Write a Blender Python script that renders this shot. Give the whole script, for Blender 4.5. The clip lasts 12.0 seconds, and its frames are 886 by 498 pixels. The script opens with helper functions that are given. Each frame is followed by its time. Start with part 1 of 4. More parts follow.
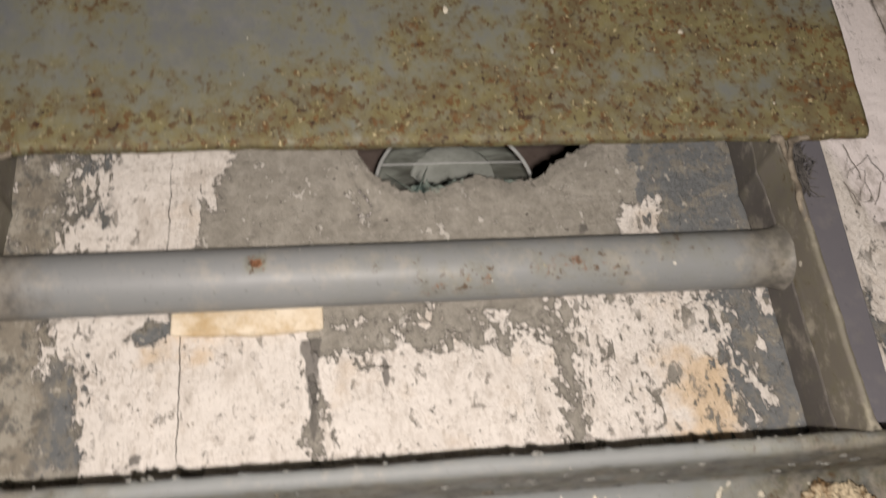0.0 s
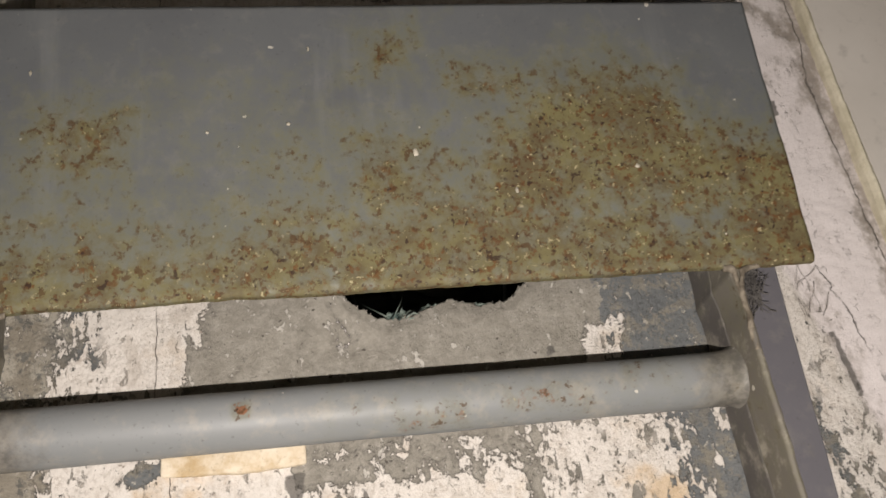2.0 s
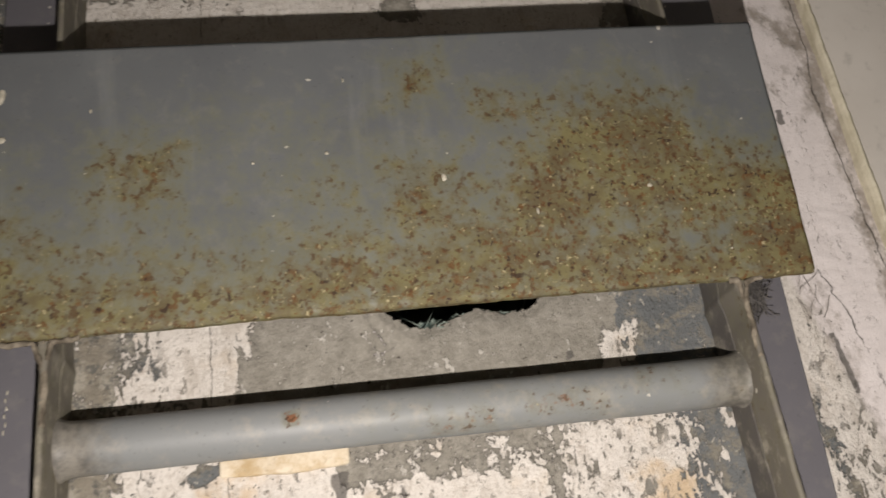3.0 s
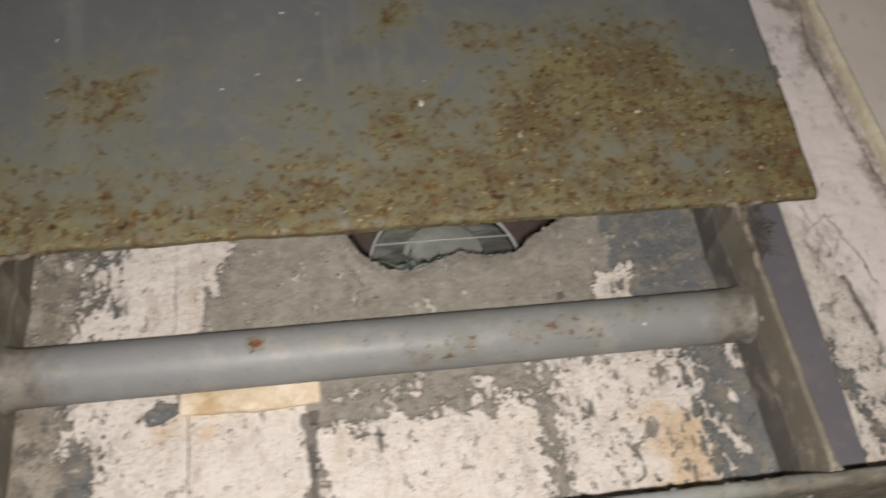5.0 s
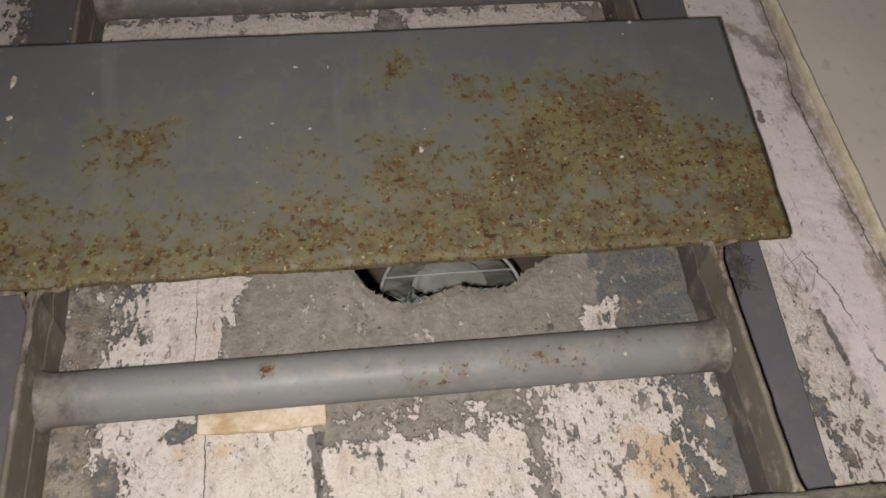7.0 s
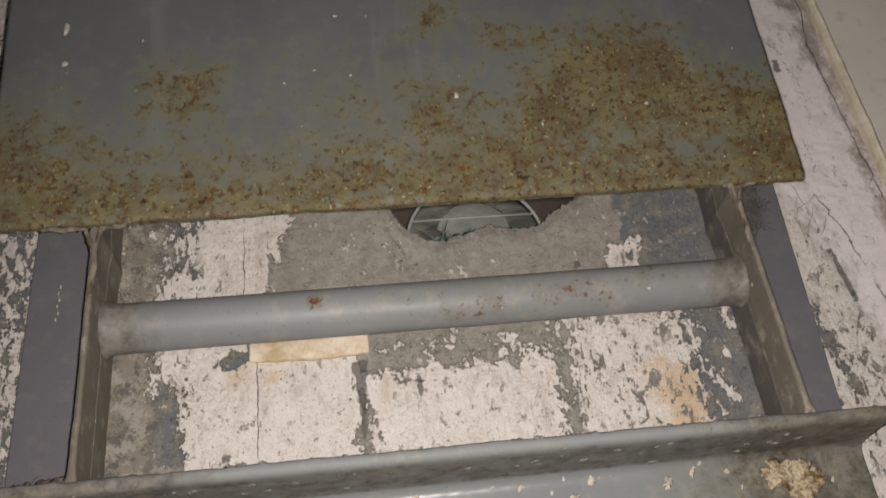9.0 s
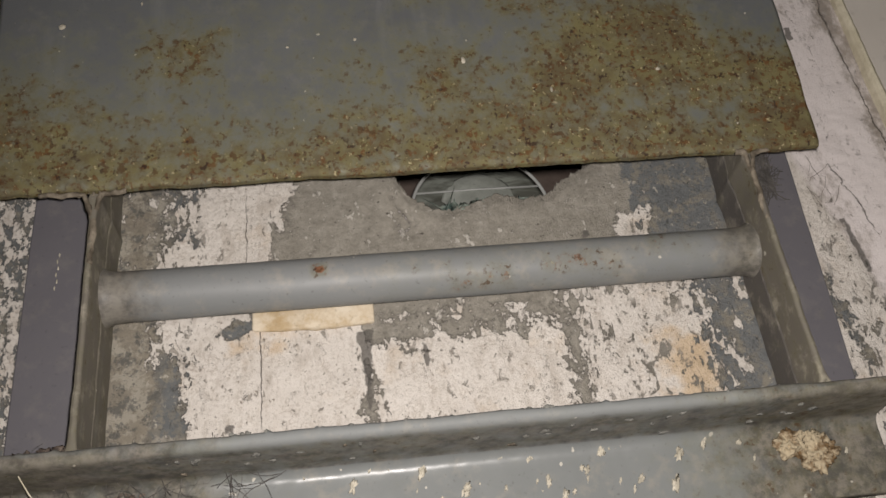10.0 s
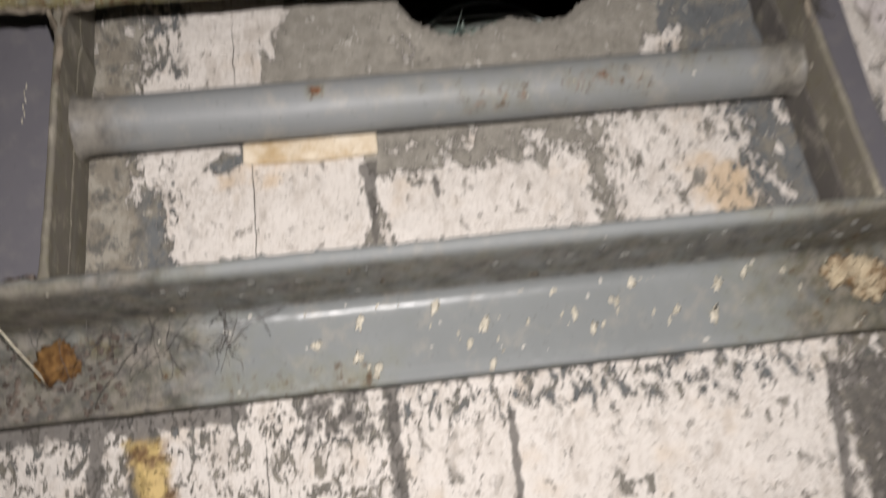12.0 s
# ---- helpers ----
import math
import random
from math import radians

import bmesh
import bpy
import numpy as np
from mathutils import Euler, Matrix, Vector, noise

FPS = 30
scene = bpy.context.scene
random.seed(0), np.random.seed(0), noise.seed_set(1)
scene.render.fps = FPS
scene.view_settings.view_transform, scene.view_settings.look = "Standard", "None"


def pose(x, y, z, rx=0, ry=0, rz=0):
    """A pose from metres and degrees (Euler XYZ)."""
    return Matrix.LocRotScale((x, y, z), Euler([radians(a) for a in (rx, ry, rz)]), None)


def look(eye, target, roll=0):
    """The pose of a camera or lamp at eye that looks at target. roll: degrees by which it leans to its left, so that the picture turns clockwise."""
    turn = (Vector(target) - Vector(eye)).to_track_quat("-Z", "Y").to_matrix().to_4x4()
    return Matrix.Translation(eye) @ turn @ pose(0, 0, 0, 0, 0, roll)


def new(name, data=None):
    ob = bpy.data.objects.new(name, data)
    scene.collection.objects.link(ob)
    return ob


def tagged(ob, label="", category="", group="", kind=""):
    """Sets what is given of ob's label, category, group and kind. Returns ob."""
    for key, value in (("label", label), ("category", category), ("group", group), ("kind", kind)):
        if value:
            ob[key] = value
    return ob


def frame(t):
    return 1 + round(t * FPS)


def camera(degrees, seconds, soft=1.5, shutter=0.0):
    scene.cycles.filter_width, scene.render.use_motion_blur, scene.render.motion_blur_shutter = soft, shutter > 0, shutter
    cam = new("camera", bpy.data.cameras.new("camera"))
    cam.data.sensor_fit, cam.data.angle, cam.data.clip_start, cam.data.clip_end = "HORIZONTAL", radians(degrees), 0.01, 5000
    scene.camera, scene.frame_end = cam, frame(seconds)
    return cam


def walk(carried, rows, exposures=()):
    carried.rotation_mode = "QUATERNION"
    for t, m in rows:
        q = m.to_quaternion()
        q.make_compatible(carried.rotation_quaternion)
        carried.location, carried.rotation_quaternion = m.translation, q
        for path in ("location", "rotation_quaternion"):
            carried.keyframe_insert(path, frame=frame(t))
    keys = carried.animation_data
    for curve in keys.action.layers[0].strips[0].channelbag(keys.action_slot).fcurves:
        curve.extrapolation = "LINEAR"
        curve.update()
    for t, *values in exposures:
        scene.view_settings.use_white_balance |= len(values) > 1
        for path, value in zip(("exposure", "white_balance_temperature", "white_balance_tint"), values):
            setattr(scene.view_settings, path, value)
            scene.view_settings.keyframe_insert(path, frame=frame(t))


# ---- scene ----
cam = camera(52.4, 12.0, 1.5, 0.6)
PATH = [
    (0, (0.013, -0.588, 1.606), (0.298, 1.178, 2.502), -6.2),
    (0.5, (0.005, -0.593, 1.643), (0.3, 1.16, 2.558), -8.1),
    (1, (0.002, -0.585, 1.656), (0.313, 1.169, 2.567), -8.4),
    (1.5, (0.002, -0.632, 1.685), (0.331, 1.144, 2.543), -7.6),
    (2, (0.012, -0.665, 1.676), (0.355, 1.09, 2.571), -8.3),
    (2.5, (0.005, -0.703, 1.699), (0.36, 1.091, 2.51), -8.5),
    (3, (-0.003, -0.74, 1.694), (0.295, 1.062, 2.51), -8.3),
    (3.2, (-0.014, -0.743, 1.671), (0.269, 1.047, 2.518), -7.9),
    (4.8, (0.004, -0.64, 1.584), (0.25, 1.061, 2.608), -8.4),
    (5, (0.025, -0.636, 1.58), (0.297, 1.052, 2.618), -9.1),
    (5.5, (0.08, -0.636, 1.575), (0.34, 1.007, 2.687), -10.7),
    (6, (0.076, -0.649, 1.572), (0.301, 0.983, 2.705), -10.0),
    (6.5, (0.06, -0.665, 1.559), (0.266, 0.972, 2.689), -8.6),
    (6.7, (0.053, -0.676, 1.554), (0.256, 0.968, 2.674), -8.1),
    (8.3, (0.019, -0.736, 1.532), (0.267, 0.961, 2.561), -8.4),
    (8.5, (0.015, -0.738, 1.526), (0.246, 0.96, 2.558), -8.2),
    (9, (0.006, -0.722, 1.516), (0.215, 0.988, 2.532), -7.6),
    (9.5, (0.004, -0.708, 1.513), (0.214, 1.011, 2.512), -7.6),
    (10, (0.0, -0.701, 1.513), (0.209, 1.027, 2.498), -7.5),
    (10.5, (0.001, -0.69, 1.51), (0.205, 1.04, 2.492), -7.7),
    (11, (-0.007, -0.693, 1.511), (0.201, 1.042, 2.484), -7.7),
    (11.5, (0.002, -0.668, 1.493), (0.211, 1.088, 2.428), -7.3),
    (11.8, (-0.004, -0.641, 1.491), (0.214, 1.152, 2.352), -8.0),
    (12, (-0.007, -0.6, 1.479), (0.186, 1.205, 2.319), -8.3),
]
walk(cam, [(t, look(eye, target, roll)) for t, eye, target, roll in PATH],
     exposures=[(0, 0.33, 6570, 14), (1, 0.40, 6560, 14), (2.5, 0.44, 6500, 12), (3.2, 0.38, 6500, 12), (5, 0.21, 6420, 13), (5.5, 0.30, 6400, 14),
                (6.5, 0.14, 6400, 14), (8.5, -0.07, 6380, 14), (10.5, -0.03, 6400, 12), (11.5, 0.07, 6300, 12), (12, 0.21, 6170, 13)])

# ---- world and light ----
world = bpy.data.worlds.new("world")
scene.world = world
world.use_nodes = True
world.node_tree.nodes["Background"].inputs[0].default_value = (0.5, 0.5, 0.52, 1)
world.node_tree.nodes["Background"].inputs[1].default_value = 0.022

torch = bpy.data.lights.new("torch", "SPOT")
torch.energy = 28.5
torch.color = (1.0, 0.938, 0.868)
torch.spot_size, torch.spot_blend, torch.shadow_soft_size = radians(138), 1.0, 0.008
torch_ob = new("torch", torch)
torch_ob.matrix_world = look((0.014, -0.70, 1.532), (0.20, 0.0, 1.87))


# ---- material tools ----
class Nodes:
    def __init__(self, name):
        self.mat = bpy.data.materials.new(name)
        self.mat.use_nodes = True
        self.t = self.mat.node_tree
        self.bsdf = self.t.nodes["Principled BSDF"]
        self.co = self.t.nodes.new("ShaderNodeTexCoord").outputs["Object"]

    def put(self, socket, value):
        if hasattr(value, "is_linked"):
            self.t.links.new(value, socket)
        elif isinstance(value, tuple) and len(value) == 3 and socket.type == "RGBA":
            socket.default_value = (*value, 1)
        else:
            socket.default_value = value

    def math(self, op, a, b=0.0, clamp=False):
        n = self.t.nodes.new("ShaderNodeMath")
        n.operation, n.use_clamp = op, clamp
        self.put(n.inputs[0], a), self.put(n.inputs[1], b)
        return n.outputs[0]

    def noise(self, scale, detail=4.0, rough=0.55, stretch=None, seed=0.0, distort=0.0):
        n = self.t.nodes.new("ShaderNodeTexNoise")
        m = self.t.nodes.new("ShaderNodeMapping")
        m.inputs["Location"].default_value = (seed, seed * 1.7, seed * 0.6)
        m.inputs["Scale"].default_value = stretch or (1, 1, 1)
        self.t.links.new(self.co, m.inputs["Vector"])
        self.t.links.new(m.outputs[0], n.inputs["Vector"])
        n.inputs["Scale"].default_value, n.inputs["Detail"].default_value = scale, detail
        n.inputs["Roughness"].default_value, n.inputs["Distortion"].default_value = rough, distort
        return n.outputs["Fac"]

    def step(self, value, low, high):
        n = self.t.nodes.new("ShaderNodeMapRange")
        n.interpolation_type = "SMOOTHSTEP"
        self.put(n.inputs["Value"], value)
        n.inputs["From Min"].default_value, n.inputs["From Max"].default_value = low, high
        return n.outputs["Result"]

    def mix(self, fac, a, b, blend="MIX"):
        n = self.t.nodes.new("ShaderNodeMix")
        n.data_type, n.blend_type = "RGBA", blend
        self.put(n.inputs[0], fac), self.put(n.inputs[6], a), self.put(n.inputs[7], b)
        return n.outputs[2]

    def field(self, name):
        n = self.t.nodes.new("ShaderNodeAttribute")
        n.attribute_name = name
        return n.outputs["Fac"]

    def finish(self, colour, rough, height=None, bump=0.3, distance=0.001, metal=0.0, spec=0.5):
        self.put(self.bsdf.inputs["Base Color"], colour)
        self.put(self.bsdf.inputs["Roughness"], rough)
        self.bsdf.inputs["Metallic"].default_value = metal
        self.bsdf.inputs["Specular IOR Level"].default_value = spec
        if height is not None:
            n = self.t.nodes.new("ShaderNodeBump")
            n.inputs["Strength"].default_value, n.inputs["Distance"].default_value = bump, distance
            self.put(n.inputs["Height"], height)
            self.t.links.new(n.outputs[0], self.bsdf.inputs["Normal"])
        return self.mat


def rough_edge(n, name, amount, scale, seed, detail=5.0, rough=0.6, stretch=None, sharp=0.12):
    """A mask with a ragged outline round the field of that name."""
    wob = n.math("MULTIPLY", n.math("SUBTRACT", n.noise(scale, detail, rough, stretch, seed), 0.5), amount)
    return n.step(n.math("ADD", n.field(name), wob), -sharp, sharp)


def wall_paint():
    n = Nodes("flaking wall paint")
    grain, blotch, coarse = n.noise(420, 3, 0.6), n.noise(26, 5, 0.6, None, 3.0), n.noise(7, 3, 0.5, None, 8.0)
    col = n.mix(blotch, (0.220, 0.203, 0.168), (0.350, 0.326, 0.278))
    col = n.mix(n.step(grain, 0.3, 0.75), n.mix(0.15, col, (0.09, 0.08, 0.07)), col)
    col = n.mix(n.math("MULTIPLY", n.step(n.noise(52, 7, 0.7, None, 70.0), 0.46, 0.66), 0.60), col, (0.37, 0.345, 0.30))
    col = n.mix(n.math("MULTIPLY", n.step(n.noise(38, 7, 0.7, None, 74.0), 0.54, 0.70), 0.40), col, (0.12, 0.105, 0.085))
    mottle = n.noise(95, 7, 0.74, None, 90.0)
    col = n.mix(n.step(mottle, 0.40, 0.62), n.mix(0.16, col, (0.10, 0.09, 0.075)), n.mix(0.14, col, (0.46, 0.43, 0.38)))
    scratch = n.step(n.noise(170, 5, 0.62, (0.8, 1, 1.1), 93.0), 0.63, 0.68)
    col = n.mix(n.math("MULTIPLY", scratch, 0.6), col, (0.46, 0.43, 0.385))
    chips = n.step(n.noise(95, 5, 0.62, (1.2, 1, 0.75), 21.0), 0.635, 0.655)
    col = n.mix(chips, col, (0.50, 0.47, 0.42))
    pits = n.step(n.noise(140, 2, 0.5, None, 33.0), 0.69, 0.72)
    col = n.mix(n.math("MULTIPLY", pits, 0.8), col, (0.06, 0.05, 0.04))
    # old blue-grey coat
    blue = rough_edge(n, "blue", 4.0, 55, 5.0, 6, 0.65)
    blue_col = n.mix(blotch, (0.098, 0.105, 0.109), (0.178, 0.183, 0.180))
    blue_col = n.mix(n.math("MULTIPLY", n.step(n.noise(62, 7, 0.72, None, 12.0), 0.50, 0.60), 0.75), blue_col, (0.25, 0.225, 0.175))
    blue_col = n.mix(n.step(n.noise(120, 5, 0.7, None, 15.0), 0.60, 0.66), blue_col, (0.44, 0.41, 0.35))
    blue_col = n.mix(n.math("MULTIPLY", n.step(n.noise(85, 8, 0.76, None, 231.0), 0.52, 0.58), 0.7), blue_col, (0.20, 0.185, 0.155))
    blue_col = n.mix(n.math("MULTIPLY", n.step(n.noise(200, 4, 0.65, None, 237.0), 0.60, 0.66), 0.7), blue_col, (0.055, 0.056, 0.054))
    col = n.mix(blue, col, blue_col)
    # brown dirt
    dirt = rough_edge(n, "dirt", 4.0, 45, 9.0, 6, 0.65, None, 0.7)
    dirt_col = n.mix(n.noise(60, 5, 0.6, None, 14.0), (0.06, 0.05, 0.038), (0.34, 0.29, 0.21))
    col = n.mix(n.math("MULTIPLY", dirt, 0.55), col, dirt_col)
    col = n.mix(n.math("MULTIPLY", dirt, n.math("MULTIPLY", n.step(n.noise(52, 8, 0.75, None, 151.0), 0.49, 0.56), 0.75)), col, (0.36, 0.335, 0.28))
    col = n.mix(n.math("MULTIPLY", dirt, n.math("MULTIPLY", n.step(n.noise(60, 8, 0.75, None, 157.0), 0.51, 0.57), 0.75)), col, (0.085, 0.086, 0.082))
    # white coat, flaked
    flake = n.math("ADD", n.math("MULTIPLY", n.math("SUBTRACT", n.noise(58, 7, 0.66, (1.0, 1.0, 0.75), 2.0, 0.4), 0.5), 6.0),
                   n.math("MULTIPLY", n.math("SUBTRACT", n.noise(230, 4, 0.6, None, 17.0), 0.5), 2.2))
    speck = n.math("ADD", n.math("MULTIPLY", n.math("SUBTRACT", n.noise(118, 6, 0.66, (1.25, 1.0, 0.62), 72.0, 0.3), 0.5), 7.5),
                   n.math("MULTIPLY", n.math("SUBTRACT", n.noise(300, 4, 0.6, None, 77.0), 0.5), 2.6))
    fine = n.step(n.field("speck"), -0.8, 0.8)
    flake = n.math("ADD", n.math("MULTIPLY", flake, n.math("SUBTRACT", 1.0, fine)), n.math("MULTIPLY", speck, fine))
    white = n.step(n.math("ADD", n.field("white"), flake), -0.10, 0.10)
    lost = n.step(n.noise(72, 6, 0.68, (1.2, 1.0, 0.7), 181.0, 0.4), 0.585, 0.600)
    lost = n.math("MULTIPLY", lost, n.step(n.noise(17, 3, 0.5, None, 187.0), 0.40, 0.56))
    lost = n.math("MULTIPLY", lost, n.math("MULTIPLY", fine, n.math("SUBTRACT", 1.0, n.step(n.field("lilac"), -0.5, 0.5))))
    white = n.math("MULTIPLY", white, n.math("SUBTRACT", 1.0, lost))
    wcol = n.mix(n.noise(34, 5, 0.6, None, 4.0), (0.58, 0.535, 0.480), (0.745, 0.702, 0.65))
    wcol = n.mix(n.math("MULTIPLY", n.step(n.noise(150, 5, 0.65, (1, 1, 0.5), 6.0), 0.56, 0.70), 0.45), wcol, (0.36, 0.31, 0.255))
    # fine dark speckle, partly the shading of paint lumps put into the colour
    wcol = n.mix(n.math("MULTIPLY", n.step(n.noise(46, 8, 0.74, (1.3, 1, 0.55), 81.0), 0.50, 0.64), 0.50), wcol, (0.42, 0.37, 0.315))
    wcol = n.mix(n.math("MULTIPLY", n.step(n.noise(260, 5, 0.7, (1.2, 1, 0.7), 97.0), 0.52, 0.64), 0.36), wcol, (0.37, 0.325, 0.275))
    ridge = n.math("ABSOLUTE", n.math("SUBTRACT", n.noise(62, 5, 0.62, (0.8, 1, 1.25), 171.0, 0.6), 0.5))
    line = n.math("MULTIPLY", n.math("SUBTRACT", 1.0, n.step(ridge, 0.004, 0.017)), n.step(n.noise(30, 3, 0.5, None, 175.0), 0.42, 0.58))
    wcol = n.mix(n.math("MULTIPLY", line, 0.5), wcol, (0.36, 0.30, 0.245))
    spots = n.step(n.noise(150, 2, 0.5, None, 101.0), 0.70, 0.72)
    wcol = n.mix(n.math("MULTIPLY", spots, 0.7), wcol, (0.20, 0.165, 0.125))
    wcol = n.mix(n.math("MULTIPLY", n.step(n.noise(24, 4, 0.6, None, 85.0), 0.54, 0.72), 0.35), wcol, (0.56, 0.44, 0.31))
    lilac = n.step(n.field("lilac"), -0.5, 0.5)
    lcol = n.mix(n.noise(16, 5, 0.6, None, 40.0), (0.64, 0.585, 0.565), (0.79, 0.735, 0.72))
    lcol = n.mix(n.math("MULTIPLY", n.step(n.noise(60, 6, 0.7, None, 44.0), 0.60, 0.74), 0.35), lcol, (0.30, 0.26, 0.235))
    stain = n.step(n.math("ADD", n.field("stain"), n.math("MULTIPLY", n.math("SUBTRACT", n.noise(48, 8, 0.76, (1.4, 1, 0.9), 141.0), 0.5), 6.0)), -0.3, 1.4)
    lcol = n.mix(n.math("MULTIPLY", stain, 0.85), lcol, n.mix(n.noise(130, 5, 0.7, None, 145.0), (0.13, 0.115, 0.10), (0.42, 0.36, 0.30)))
    wcol = n.mix(lilac, wcol, lcol)
    ochre = rough_edge(n, "ochre", 5.0, 50, 7.0, 5, 0.6, None, 0.9)
    wcol = n.mix(n.math("MULTIPLY", ochre, 0.62), wcol, n.mix(n.noise(90, 4, 0.6, None, 11.0), (0.42, 0.26, 0.10), (0.68, 0.50, 0.29)))
    # shade at each flake's rim, put into the colour as a dark outline
    rim = n.math("MULTIPLY", n.math("MULTIPLY", white, n.math("SUBTRACT", 1.0, white)), 4.0)
    lip = n.step(n.math("ADD", n.field("white"), flake), -0.75, -0.05)
    lip = n.math("MULTIPLY", lip, n.math("SUBTRACT", 1.0, white))
    col = n.mix(n.math("MULTIPLY", lip, 0.38), col, (0.085, 0.078, 0.068))
    col = n.mix(white, col, wcol)
    col = n.mix(n.math("MULTIPLY", rim, 0.25), col, (0.15, 0.13, 0.11))
    # lost flecks and crust inside the white coat
    hollow = n.step(n.noise(115, 6, 0.68, (1.15, 1, 0.8), 211.0, 0.5), 0.625, 0.645)
    hollow = n.math("MULTIPLY", n.math("MULTIPLY", hollow, white), n.math("SUBTRACT", 1.0, n.math("MULTIPLY", lilac, 0.85)))
    col = n.mix(n.math("MULTIPLY", hollow, 0.75), col, (0.30, 0.27, 0.23))
    # dark runs and lost patches
    dark = rough_edge(n, "dark", 2.6, 110, 19.0, 4, 0.6, None, 0.25)
    col = n.mix(n.math("MULTIPLY", dark, 0.85), col, n.mix(n.noise(120, 4, 0.6, None, 23.0), (0.055, 0.052, 0.050), (0.17, 0.155, 0.135)))
    # dark pits all over
    holes = n.math("MULTIPLY", n.step(n.noise(230, 3, 0.6, None, 241.0), 0.665, 0.69), n.math("SUBTRACT", 1.0, n.math("MULTIPLY", lilac, 0.7)))
    col = n.mix(n.math("MULTIPLY", holes, 0.6), col, (0.085, 0.075, 0.062))
    # rusty water run
    run = rough_edge(n, "run", 3.5, 55, 251.0, 6, 0.65, None, 0.6)
    col = n.mix(n.math("MULTIPLY", run, 0.8), col, n.mix(n.step(n.noise(48, 6, 0.7, None, 255.0), 0.40, 0.58), (0.16, 0.075, 0.020), (0.60, 0.44, 0.16)))
    # fine cracks
    crack = 0.0
    for name, width, wander, seed in (("crack_a", 0.0009, 0.012, 51.0), ("crack_b", 0.0010, 0.030, 57.0), ("crack_c", 0.0005, 0.007, 61.0)):
        d = n.math("ADD", n.field(name), n.math("MULTIPLY", n.math("SUBTRACT", n.noise(48, 8, 0.74, None, seed), 0.5), wander))
        line = n.math("SUBTRACT", 1.0, n.step(n.math("ABSOLUTE", d), width * 0.3, width))
        line = n.math("MULTIPLY", line, n.step(n.noise(22, 3, 0.5, None, seed + 3), 0.36, 0.52))
        crack = n.math("MAXIMUM", crack, line)
    col = n.mix(n.math("MULTIPLY", crack, 0.75), col, (0.09, 0.075, 0.065))
    h = n.math("ADD", n.math("MULTIPLY", n.math("SUBTRACT", white, hollow), 1.3), n.math("MULTIPLY", grain, 0.35))
    h = n.math("ADD", h, n.math("MULTIPLY", chips, 0.8))
    h = n.math("ADD", h, n.math("MULTIPLY", n.noise(110, 7, 0.74, None, 28.0), n.math("SUBTRACT", 2.0, n.math("MULTIPLY", lilac, 1.5))))
    h = n.math("SUBTRACT", h, n.math("MULTIPLY", crack, 1.5))
    return n.finish(col, n.math("ADD", 0.72, n.math("MULTIPLY", coarse, 0.2)), h, 0.9, 0.0015, 0.0, 0.35)


